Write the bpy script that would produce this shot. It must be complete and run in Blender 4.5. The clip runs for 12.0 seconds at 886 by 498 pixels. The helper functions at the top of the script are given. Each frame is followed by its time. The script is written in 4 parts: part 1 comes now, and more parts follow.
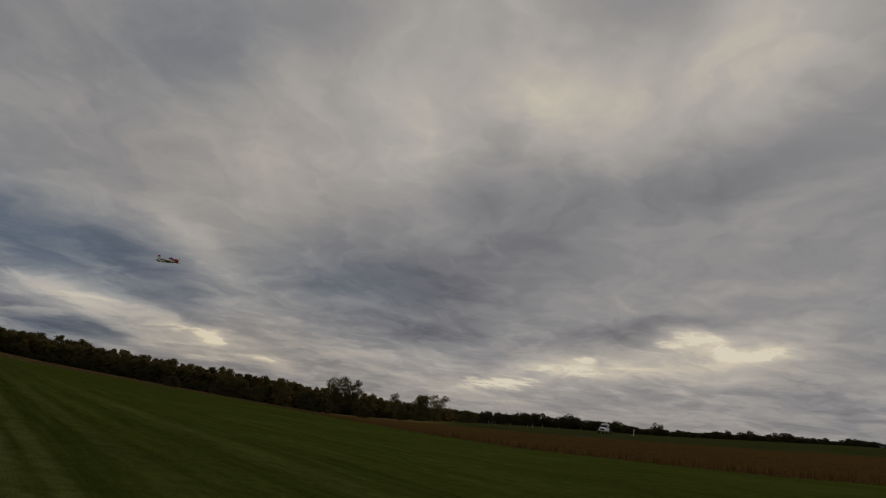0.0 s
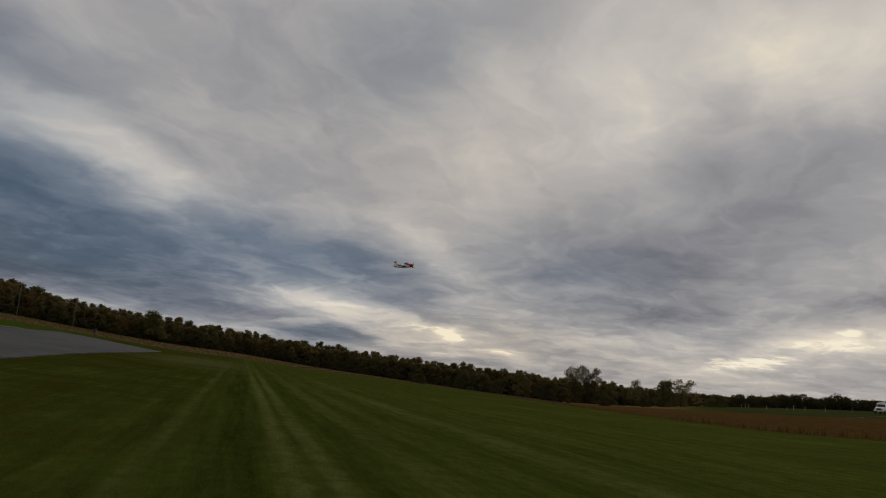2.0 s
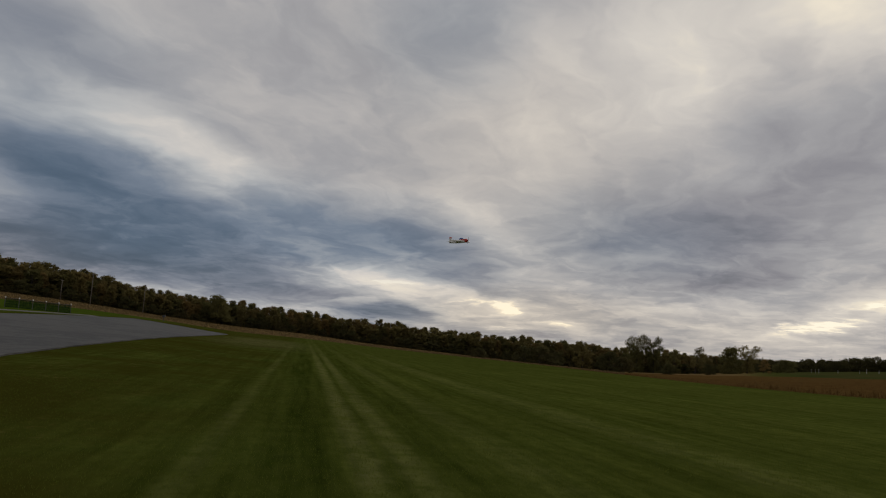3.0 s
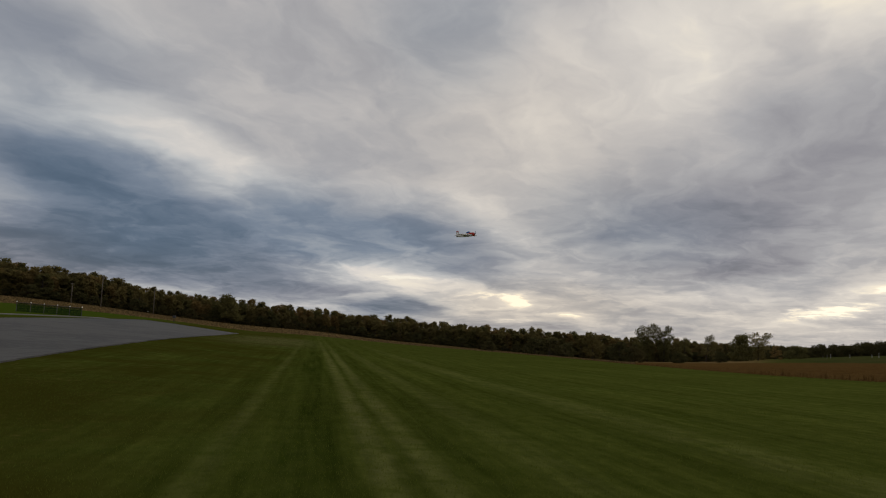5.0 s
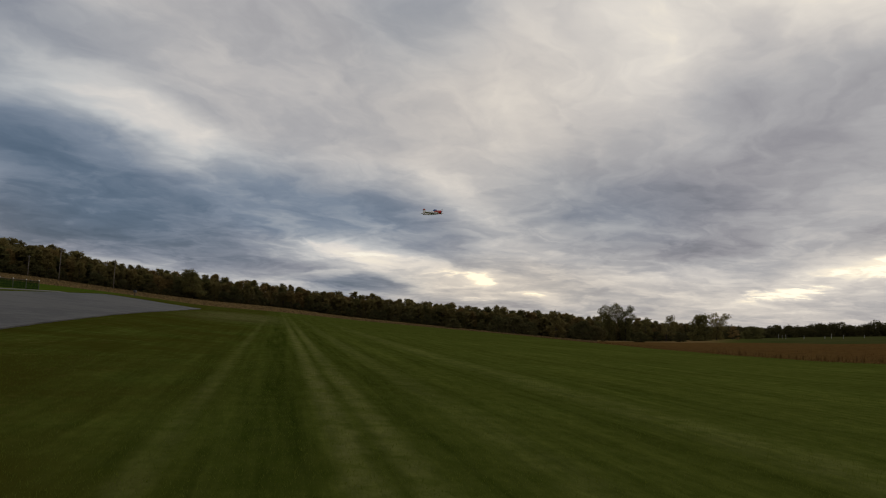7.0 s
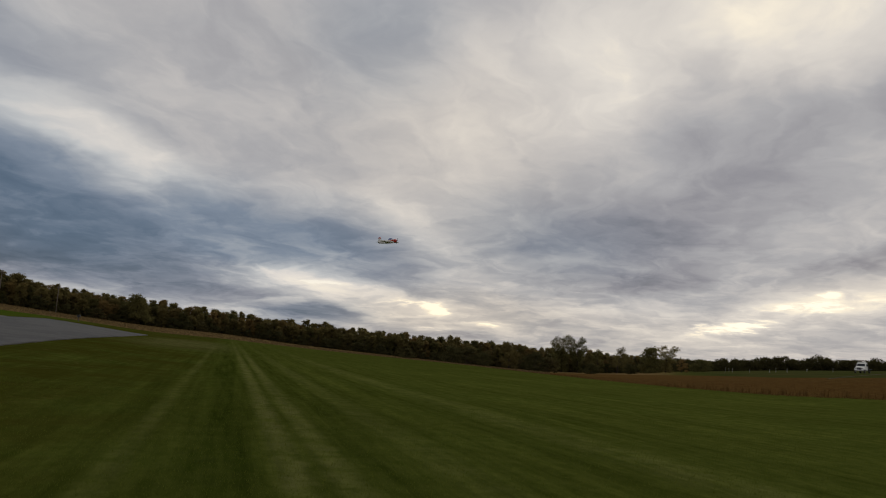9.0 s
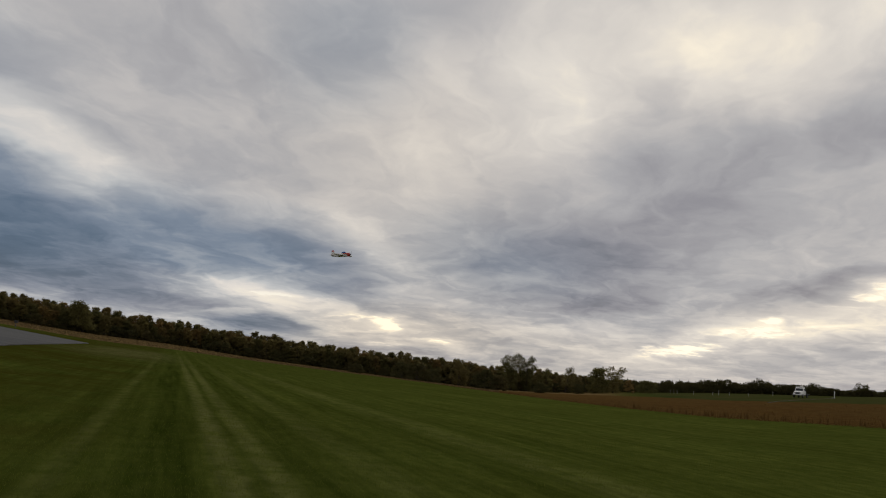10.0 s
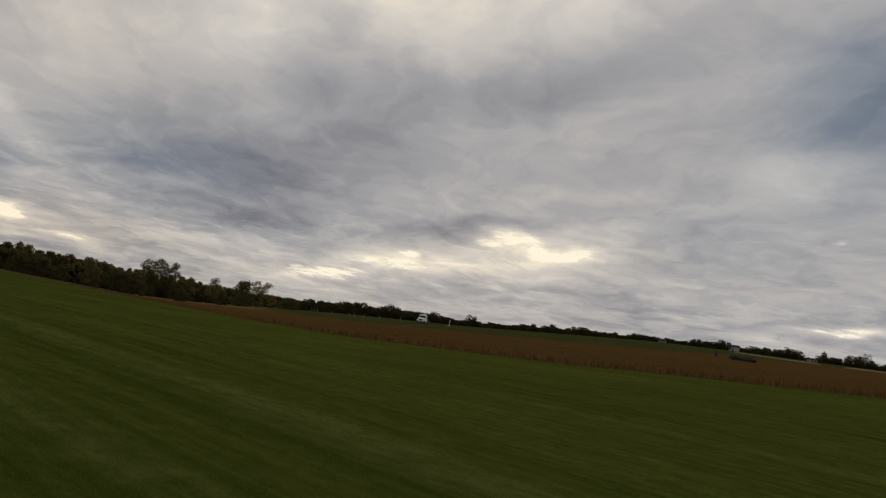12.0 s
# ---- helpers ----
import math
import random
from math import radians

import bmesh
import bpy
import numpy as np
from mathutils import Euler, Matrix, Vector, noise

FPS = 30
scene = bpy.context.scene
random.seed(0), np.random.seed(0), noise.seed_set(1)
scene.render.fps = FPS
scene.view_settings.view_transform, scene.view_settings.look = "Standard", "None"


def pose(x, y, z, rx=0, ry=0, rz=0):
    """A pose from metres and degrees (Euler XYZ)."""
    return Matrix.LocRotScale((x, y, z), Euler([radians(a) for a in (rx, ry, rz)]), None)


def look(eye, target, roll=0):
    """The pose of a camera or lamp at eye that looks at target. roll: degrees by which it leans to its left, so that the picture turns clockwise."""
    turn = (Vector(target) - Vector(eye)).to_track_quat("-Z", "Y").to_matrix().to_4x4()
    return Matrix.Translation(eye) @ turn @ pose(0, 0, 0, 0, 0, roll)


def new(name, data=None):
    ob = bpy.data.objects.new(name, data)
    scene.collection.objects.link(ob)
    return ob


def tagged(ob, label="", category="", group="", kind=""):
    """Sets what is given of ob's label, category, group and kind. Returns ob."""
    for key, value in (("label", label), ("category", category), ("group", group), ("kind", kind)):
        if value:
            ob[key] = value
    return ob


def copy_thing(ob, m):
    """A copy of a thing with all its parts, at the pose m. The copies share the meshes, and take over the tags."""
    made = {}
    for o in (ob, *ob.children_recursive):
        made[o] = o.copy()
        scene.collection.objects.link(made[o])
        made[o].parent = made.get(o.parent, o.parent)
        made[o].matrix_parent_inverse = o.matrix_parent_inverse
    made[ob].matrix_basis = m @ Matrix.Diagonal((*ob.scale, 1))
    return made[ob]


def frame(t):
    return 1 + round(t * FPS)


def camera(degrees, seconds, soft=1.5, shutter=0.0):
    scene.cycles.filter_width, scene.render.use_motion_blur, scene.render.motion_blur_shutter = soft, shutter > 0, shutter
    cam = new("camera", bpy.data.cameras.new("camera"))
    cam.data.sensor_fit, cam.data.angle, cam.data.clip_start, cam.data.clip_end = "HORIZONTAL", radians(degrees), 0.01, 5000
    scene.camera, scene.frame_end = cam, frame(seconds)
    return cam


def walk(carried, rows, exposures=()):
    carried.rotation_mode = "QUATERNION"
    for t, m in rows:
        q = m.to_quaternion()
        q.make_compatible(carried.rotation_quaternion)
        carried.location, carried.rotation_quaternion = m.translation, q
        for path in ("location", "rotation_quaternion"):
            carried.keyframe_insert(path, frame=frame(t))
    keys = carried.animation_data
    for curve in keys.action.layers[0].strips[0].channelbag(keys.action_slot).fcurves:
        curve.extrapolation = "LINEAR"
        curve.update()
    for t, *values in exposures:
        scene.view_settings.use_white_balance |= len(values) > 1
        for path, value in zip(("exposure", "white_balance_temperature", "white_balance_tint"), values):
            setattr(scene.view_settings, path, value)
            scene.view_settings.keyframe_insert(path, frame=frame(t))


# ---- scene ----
cam = camera(62.0, 12.0, soft=1.1, shutter=0.05)

# ---- the camera: carried at eye height by someone standing on the mown strip, turning to follow a model aeroplane ----
EYE = 1.70
# seconds, yaw to the left, pitch up, lean to the left (degrees)
TURNS = [
    (0, -0.560, 12.160, 7.700), (0.3, 1.560, 11.780, 7.580), (0.5, 2.930, 11.590, 7.400), (0.8, 5.770, 10.410, 7.070),
    (1, 7.110, 10.518, 6.840), (1.2, 9.235, 10.350, 6.500), (1.5, 11.514, 10.293, 6.086), (1.8, 14.748, 9.864, 5.574),
    (2, 16.833, 9.467, 5.044), (2.2, 18.272, 9.327, 4.640), (2.5, 19.542, 8.535, 3.830), (2.8, 20.720, 7.676, 3.523),
    (3, 20.980, 7.220, 3.252), (3.2, 20.889, 7.109, 2.992), (4.8, 21.233, 6.849, 1.904), (5, 21.539, 6.741, 1.898),
    (5.2, 21.353, 6.671, 1.777), (5.5, 21.228, 6.494, 1.704), (5.8, 20.197, 6.118, 2.022), (6, 19.903, 6.285, 2.130),
    (6.2, 19.631, 5.542, 2.375), (6.5, 19.254, 5.090, 2.506), (6.7, 19.050, 4.983, 2.468), (8.3, 17.306, 6.555, 2.868),
    (8.5, 16.740, 6.680, 2.938), (8.8, 15.960, 7.371, 2.946), (9, 15.438, 7.572, 3.158), (9.2, 14.911, 7.604, 3.439),
    (9.5, 13.976, 7.633, 3.755), (9.8, 12.906, 7.968, 4.258), (10, 11.905, 9.042, 4.499), (10.2, 11.404, 9.452, 4.592),
    (10.5, 10.479, 7.622, 5.430), (10.8, 8.827, 7.050, 5.653), (11, 6.624, 7.281, 5.695), (11.2, 3.534, 7.901, 5.884),
    (11.3, 1.972, 8.273, 6.228), (11.5, -1.668, 7.644, 6.931), (11.7, -6.298, 6.747, 7.840), (11.8, -8.860, 6.344, 8.348),
    (12, -14.964, 5.776, 9.249)]


def bearing(az, el=0.0):
    """Unit vector: az degrees to the left of +y, el degrees up."""
    a, e = radians(az), radians(el)
    return Vector((-math.sin(a) * math.cos(e), math.cos(a) * math.cos(e), math.sin(e)))


rows = []
for t, yaw, pitch, lean in TURNS:
    eye = Vector((0.0, 0.0, EYE))
    rows.append((t, look(eye, eye + bearing(yaw, pitch), lean)))
walk(cam, rows, exposures=[(0.0, -0.64), (0.5, -0.46), (1.0, -0.42), (2.0, -0.20), (3.0, 0.0), (5.0, 0.12), (5.5, 0.17), (10.0, 0.17), (10.5, 0.0), (11.0, -0.02), (12.0, -0.05)])

# ---- world: broken evening overcast over a clear sky ----
SUN_AZ, SUN_EL = -21.4, 12.0


class Nodes:
    """Short hand for a node tree."""

    def __init__(self, tree):
        self.tree = tree
        tree.nodes.clear()

    def add(self, kind, **values):
        node = self.tree.nodes.new(kind)
        for key, value in values.items():
            setattr(node, key, value)
        return node

    def put(self, node, index, value):
        if isinstance(value, bpy.types.NodeSocket):
            self.tree.links.new(value, node.inputs[index])
        else:
            node.inputs[index].default_value = value

    def math(self, op, a, b=0.0, c=None, clamp=False):
        node = self.add("ShaderNodeMath", operation=op, use_clamp=clamp)
        self.put(node, 0, a), self.put(node, 1, b)
        if c is not None:
            self.put(node, 2, c)
        return node.outputs[0]

    def vec(self, op, a, b=(0, 0, 0)):
        node = self.add("ShaderNodeVectorMath", operation=op)
        self.put(node, 0, a), self.put(node, 1, b)
        return node.outputs["Value" if op in ("LENGTH", "DOT_PRODUCT") else "Vector"]

    def scaled(self, v, k):
        node = self.add("ShaderNodeVectorMath", operation="SCALE")
        self.put(node, 0, v), self.put(node, "Scale", k)
        return node.outputs[0]

    def noise(self, v, scale, detail=4.0, rough=0.55, distort=0.0, colour=False):
        node = self.add("ShaderNodeTexNoise")
        if v is not None:
            self.put(node, "Vector", v)
        self.put(node, "Scale", scale), self.put(node, "Detail", detail)
        self.put(node, "Roughness", rough), self.put(node, "Distortion", distort)
        return node.outputs["Color" if colour else 0]

    def map(self, v, a, b, c=0.0, d=1.0, smooth="LINEAR"):
        node = self.add("ShaderNodeMapRange", interpolation_type=smooth)
        self.put(node, 0, v), self.put(node, 1, a), self.put(node, 2, b), self.put(node, 3, c), self.put(node, 4, d)
        return node.outputs[0]

    def mix(self, f, a, b, kind="RGBA", blend="MIX"):
        node = self.add("ShaderNodeMix", data_type=kind, blend_type=blend)
        i = 6 if kind == "RGBA" else 2
        self.put(node, 0, f), self.put(node, i, a), self.put(node, i + 1, b)
        return node.outputs[2 if kind == "RGBA" else 0]

    def ramp(self, v, stops, mode="LINEAR"):
        node = self.add("ShaderNodeValToRGB")
        node.color_ramp.interpolation = mode
        el = node.color_ramp.elements
        while len(el) < len(stops):
            el.new(0.5)
        for e, (p, c) in zip(el, stops):
            e.position, e.color = p, (*c, 1.0)
        self.put(node, 0, v)
        return node.outputs[0]


def srgb(r, g, b):
    """A display colour, 0 to 255, as linear light."""
    return tuple(((c / 255 + 0.055) / 1.055) ** 2.4 if c > 10 else c / 255 / 12.92 for c in (r, g, b))


# cloud masses: bearing, height, half length, half depth, slope (degrees), strength
THICK = (
    (44.2, 8.6, 20.2, 5.5, -12, -0.26), (50.9, 11.0, 8.3, 3.5, -18, -0.12), (25.4, 8.1, 14.5, 3.7, -9, -0.21), (43.6, 5.9, 21.1, 2.9, -4, -0.1),
    (25.2, 2.0, 7.0, 1.3, -2, -0.22), (21.0, 23.6, 8.3, 6.6, 22, -0.1), (4.2, 9.1, 18.4, 5.5, -6, -0.16), (-5.0, 11.0, 11.4, 4.0, 17, -0.09),
    (-6.6, 17.0, 9.2, 10.1, 62, -0.12), (1.5, 5.7, 11.0, 1.6, -1, -0.1), (50.8, 18.2, 14.9, 7.5, -23, -0.13), (-20.4, 19.0, 14.9, 4.2, 20, -0.12),
    (-17.0, 7.7, 12.3, 1.3, 12, -0.14), (-43.9, 19.0, 10.1, 8.3, 49, -0.17), (51.0, 5.0, 13.2, 3.5, -3, -0.3), (38.3, 3.7, 18.4, 1.8, -4, -0.17))
THIN = (
    (42.2, 13.7, 13.2, 3.5, -20, 0.2), (15.0, 15.8, 14.9, 9.7, -58, 0.12), (17.9, 9.0, 8.8, 2.6, -36, 0.12), (6.3, 20.5, 8.8, 11.4, 77, 0.12),
    (-4.4, 1.6, 21.1, 2.6, 0, 0.1), (25.3, 4.3, 9.2, 1.8, -4, 0.23), (15.2, 2.5, 10.1, 1.9, 2, 0.17), (2.7, 3.4, 8.3, 0.9, -1, 0.13),
    (-10.0, 23.6, 11.9, 7.9, 28, 0.15), (-0.4, 28.1, 17.6, 12.3, 78, 0.15), (-25.1, 29.9, 14.9, 8.8, 28, 0.15), (-21.5, 6.2, 15.4, 3.3, 13, 0.26),
    (-11.0, 4.0, 10.1, 1.8, 5, 0.22), (-41.2, 14.0, 10.5, 3.1, 19, 0.11), (-17.2, 23.4, 24.6, 8.8, 9, 0.11), (-43.6, 3.7, 10.5, 0.8, 9, 0.16))
BREAKS = (
    (15.8, 3.0, 2.2, 1.0, 2, 0.34), (18.5, 3.2, 4.0, 0.6, 2, 0.18), (15.8, 1.4, 3.5, 0.5, 2, 0.17), (24.2, 4.4, 4.4, 0.6, 2, 0.2),
    (11.7, 2.1, 4.8, 0.5, 2, 0.17), (-6.9, 2.5, 6.1, 0.8, 2, 0.19), (-24.1, 6.8, 4.8, 1.3, 8, 0.32), (-19.9, 6.9, 5.7, 1.0, 8, 0.22),
    (-12.6, 5.1, 2.6, 0.4, 8, 0.15), (-11.0, 4.1, 6.1, 0.8, 4, 0.19), (-6.0, 2.5, 5.3, 0.7, 8, 0.17), (-12.7, 5.0, 1.1, 0.3, 9, 0.2),
    (-43.1, 9.4, 1.3, 0.4, 9, 0.2), (-44.3, 3.9, 4.4, 0.4, 9, 0.26))
COLD = (
    (44.6, 8.6, 27.2, 9.7, -12, 1), (25.9, 7.7, 16.7, 5.7, -8, 0.9), (25.2, 2.0, 8.3, 1.8, 2, 0.6), (21.0, 23.6, 10.1, 7.9, 22, 0.5),
    (51.5, 18.0, 18.4, 9.7, -18, 0.55), (5.5, 8.4, 14.9, 4.8, 2, 0.3), (-43.9, 19.0, 12.3, 10.5, 9, 0.8), (-38.2, 10.6, 15.4, 5.3, 9, 0.25),
    (9.1, 8.9, 12.3, 6.1, -11, 0.3))

WARM = (
    (14.9, 14.1, 22.8, 14.1, -38, 0.38), (16.5, 2.7, 16.7, 3.1, 2, 0.7), (5.7, 1.1, 33.4, 4.2, -1, 0.55), (-19.1, 5.7, 21.1, 3.7, 8, 0.5),
    (-8.9, 24.8, 16.7, 11.4, 8, 0.12))

world = bpy.data.worlds.new("world")
scene.world = world
world.use_nodes = True
n = Nodes(world.node_tree)
way = n.add("ShaderNodeTexCoord").outputs["Generated"]
sep = n.add("ShaderNodeSeparateXYZ")
n.put(sep, 0, way)
lift = n.math("ADD", n.math("MAXIMUM", sep.outputs[2], 0.0), 0.17)
flat = n.add("ShaderNodeCombineXYZ")
n.put(flat, 0, n.math("DIVIDE", sep.outputs[0], lift)), n.put(flat, 1, n.math("DIVIDE", sep.outputs[1], lift))
deck = flat.outputs[0]
lift = n.math("ADD", n.math("MAXIMUM", sep.outputs[2], 0.0), 0.13)
flat = n.add("ShaderNodeCombineXYZ")
n.put(flat, 0, n.math("DIVIDE", sep.outputs[0], lift)), n.put(flat, 1, n.math("DIVIDE", sep.outputs[1], lift))
grazed = flat.outputs[0]
warp = n.vec("SUBTRACT", n.noise(deck, 2.4, 4, 0.5, colour=True), (0.5, 0.5, 0.5))
bent = n.vec("ADD", way, n.scaled(warp, n.map(sep.outputs[2], 0.03, 0.3, 0.025, 0.085)))
total = n.map(sep.outputs[2], 0.0, 0.5, 0.55, 0.57)


def mass(az, el, a, b, slope, amount):
    """A soft-edged mass of cloud in the bent sky."""
    out = bearing(az, el)
    right = out.cross(Vector((0, 0, 1))).normalized()
    up = right.cross(out)
    s = radians(slope)
    u = right * math.cos(s) + up * math.sin(s)
    turn = Matrix((u, out.cross(u), out)).transposed().to_euler()
    m = n.add("ShaderNodeMapping", vector_type="TEXTURE")
    n.put(m, 0, bent)
    m.inputs[1].default_value, m.inputs[2].default_value = out, turn
    m.inputs[3].default_value = (radians(a), radians(b), 0.9)
    return n.map(n.vec("LENGTH", m.outputs[0]), 0.0, 1.0, amount, 0.0, "SMOOTHERSTEP")


for row in THICK + THIN:
    total = n.math("ADD", total, mass(*row))
gap = 0.0
for row in BREAKS:
    gap = n.math("ADD", gap, mass(*row))
total = n.math("MULTIPLY_ADD", gap, 0.45, total)
tint, warm = 0.0, 0.0
for row in COLD:
    tint = n.math("ADD", tint, mass(*row))
for row in WARM:
    warm = n.math("ADD", warm, mass(*row))
# cloud streets drawn out along one bearing, so that they fan out overhead
streak = n.add("ShaderNodeMapping")
n.put(streak, 0, n.vec("ADD", deck, n.scaled(warp, 0.45)))
streak.inputs[2].default_value, streak.inputs[3].default_value = (0, 0, radians(-12)), (1.0, 0.55, 1.0)
big = n.math("SUBTRACT", n.noise(streak.outputs[0], 1.5, 3, 0.5), 0.5)
mid = n.math("SUBTRACT", n.noise(streak.outputs[0], 4.2, 4, 0.52, 0.3), 0.5)
fine = n.math("SUBTRACT", n.noise(streak.outputs[0], 12.0, 5, 0.6, 0.4), 0.5)
band = n.math("SUBTRACT", n.noise(n.vec("ADD", grazed, n.scaled(warp, 0.7)), 1.25, 4, 0.55), 0.5)
total = n.math("MULTIPLY_ADD", big, 0.16, total)
total = n.math("MULTIPLY_ADD", mid, n.map(sep.outputs[2], 0.05, 0.3, 0.15, 0.20), total)
total = n.math("MULTIPLY_ADD", fine, n.map(sep.outputs[2], 0.03, 0.35, 0.055, 0.075), total)
band = n.map(band, -0.10, 0.10, -0.5, 0.5, "SMOOTHSTEP")
total = n.math("MULTIPLY_ADD", band, n.map(sep.outputs[2], 0.06, 0.22, 0.11, 0.0), total)
cell = n.map(n.noise(n.vec("ADD", grazed, n.scaled(warp, 0.9)), 3.1, 5, 0.58), 0.40, 0.62, -0.5, 0.5, "SMOOTHSTEP")
total = n.math("MULTIPLY_ADD", cell, n.map(sep.outputs[2], 0.08, 0.26, 0.075, 0.0), total)
puff = n.noise(streak.outputs[0], 5.5, 5, 0.52, 0.5)
total = n.math("ADD", total, n.map(puff, 0.38, 0.63, -0.022, 0.022, "SMOOTHSTEP"))
# bright gaps with crisp, lumpy edges
lump = n.math("SUBTRACT", n.noise(n.vec("ADD", grazed, n.scaled(warp, 0.8)), 5.0, 5, 0.6), 0.5)
lump = n.math("MULTIPLY", lump, n.map(gap, 0.02, 0.16, 0.0, 1.0))
total = n.math("ADD", total, n.map(n.math("MULTIPLY_ADD", lump, 1.1, gap), 0.08, 0.40, 0.0, 0.19, "SMOOTHSTEP"))
total = n.math("MULTIPLY_ADD", total, 1.14, -0.075)
grey = n.ramp(total, [(0.0, srgb(74, 78, 88)), (0.2, srgb(104, 106, 114)), (0.36, srgb(135, 134, 140)), (0.52, srgb(162, 161, 163)),
                      (0.66, srgb(187, 183, 180)), (0.8, srgb(211, 205, 197)), (0.92, srgb(238, 228, 209)), (1.0, srgb(255, 247, 226))])
blue = n.ramp(total, [(0.0, srgb(60, 78, 98)), (0.2, srgb(88, 103, 121)), (0.36, srgb(117, 128, 143)), (0.52, srgb(148, 154, 162)),
                      (0.66, srgb(181, 184, 186)), (0.8, srgb(212, 206, 200))])
cloud = n.mix(n.math("MINIMUM", tint, 1.0), grey, blue)
cloud = n.mix(n.math("MINIMUM", warm, 1.0), cloud, (1.04, 0.99, 0.915, 1), blend="MULTIPLY")
sky = n.add("ShaderNodeTexSky", sky_type="NISHITA", sun_disc=False, sun_elevation=radians(SUN_EL), sun_rotation=radians(-SUN_AZ))
back_sky, back_cloud = n.add("ShaderNodeBackground"), n.add("ShaderNodeBackground")
n.put(back_sky, 0, sky.outputs[0]), n.put(back_sky, 1, 0.10)
n.put(back_cloud, 0, cloud), n.put(back_cloud, 1, 1.0)
over = n.add("ShaderNodeMixShader")
n.put(over, 0, n.map(total, 0.0, 0.3, 0.95, 0.995))
n.put(over, 1, back_sky.outputs[0]), n.put(over, 2, back_cloud.outputs[0])
n.put(n.add("ShaderNodeOutputWorld"), 0, over.outputs[0])

lamp = bpy.data.lights.new("sun", "SUN")
lamp.energy, lamp.angle, lamp.color = 0.5, radians(16), (1.0, 0.9, 0.76)
sun = new("sun", lamp)
sun.matrix_world = look(bearing(SUN_AZ, SUN_EL) * 100, (0, 0, 0))

# ---- materials ----


def material(name, rough=0.9, metal=0.0):
    mat = bpy.data.materials.new(name)
    mat.use_nodes = True
    k = Nodes(mat.node_tree)
    shader = k.add("ShaderNodeBsdfPrincipled")
    shader.inputs["Roughness"].default_value, shader.inputs["Metallic"].default_value = rough, metal
    k.put(k.add("ShaderNodeOutputMaterial"), 0, shader.outputs[0])
    return mat, k, shader


def bumped(k, shader, height, strength, distance):
    b = k.add("ShaderNodeBump")
    k.put(b, "Strength", strength), k.put(b, "Distance", distance), k.put(b, "Height", height)
    k.put(shader, "Normal", b.outputs[0])


def where(k):
    return k.add("ShaderNodeNewGeometry").outputs["Position"]


def leaf_material(name, dark, light, rust):
    """Autumn foliage: the shade differs from leaf to leaf and from plant to plant."""
    mat, k, s = material(name, 0.75)
    leaf = k.add("ShaderNodeNewGeometry").outputs["Random Per Island"]
    plant = k.add("ShaderNodeObjectInfo").outputs["Random"]
    c = k.mix(k.map(leaf, 0.0, 1.0, 0.15, 0.85), (*dark, 1), (*light, 1))
    c = k.mix(k.map(plant, 0.5, 1.0, 0.0, 0.55), c, (*rust, 1))
    shade = k.math("FRACT", k.math("MULTIPLY", plant, 17.3))
    c = k.mix(k.map(shade, 0.0, 0.55, 0.62, 0.0), c, (*dark, 1))
    k.put(s, "Base Color", c)
    s.inputs["Specular IOR Level"].default_value = 0.04
    through_light, both, out = k.add("ShaderNodeBsdfTranslucent"), k.add("ShaderNodeMixShader"), k.add("ShaderNodeOutputMaterial")
    k.put(through_light, 0, c)
    k.put(both, 0, 0.5), k.put(both, 1, s.outputs[0]), k.put(both, 2, through_light.outputs[0])
    k.put(out, 0, both.outputs[0])
    out.is_active_output = True
    return mat


def plain(name, colour, rough=0.6, metal=0.0, wear=0.25, scale=6.0):
    """Paint, metal or wood with stains at two scales and a fine relief."""
    mat, k, s = material(name, rough, metal)
    if rough >= 0.9:
        s.inputs["Specular IOR Level"].default_value = 0.05
    p = k.add("ShaderNodeTexCoord").outputs["Object"]
    blot = k.noise(p, scale, 5, 0.6)
    grain = k.noise(p, scale * 9, 3, 0.6)
    f = k.math("MULTIPLY", k.math("ADD", k.map(blot, 0.35, 0.75), k.math("MULTIPLY", grain, 0.5)), wear)
    k.put(s, "Base Color", k.mix(f, (*colour, 1), (*(c * 0.55 for c in colour), 1)))
    bumped(k, s, grain, 0.1, 0.004)
    return mat


RUNWAY_AZ = 31.2      # the way in which the mower goes
M_LEAF_OAK = leaf_material("leaf_oak", (0.120, 0.104, 0.040), (0.235, 0.188, 0.066), (0.250, 0.142, 0.054))
M_LEAF_DARK = leaf_material("leaf_dark", (0.092, 0.088, 0.033), (0.172, 0.150, 0.052), (0.195, 0.120, 0.046))
M_LEAF_SHRUB = leaf_material("leaf_shrub", (0.046, 0.046, 0.019), (0.095, 0.086, 0.034), (0.105, 0.078, 0.032))
M_LEAF_FAR = leaf_material("leaf_far", (0.036, 0.034, 0.015), (0.085, 0.076, 0.028), (0.080, 0.060, 0.026))
M_BARK = plain("bark", (0.075, 0.060, 0.048), 0.95, 0, 0.5, 3.0)
M_TIMBER = plain("pole_timber", (0.15, 0.13, 0.11), 0.9, 0, 0.35, 2.0)
M_WHITE = plain("white_paint", (0.78, 0.78, 0.76), 0.4, 0, 0.15, 2.0)
M_DARK = plain("dark_metal", (0.03, 0.03, 0.035), 0.5, 0.3, 0.3, 5.0)
M_RUBBER = plain("rubber", (0.02, 0.02, 0.02), 0.85, 0, 0.2, 8.0)
M_GLASS_DARK = plain("tinted_glass", (0.015, 0.018, 0.022), 0.08, 0, 0.05, 2.0)
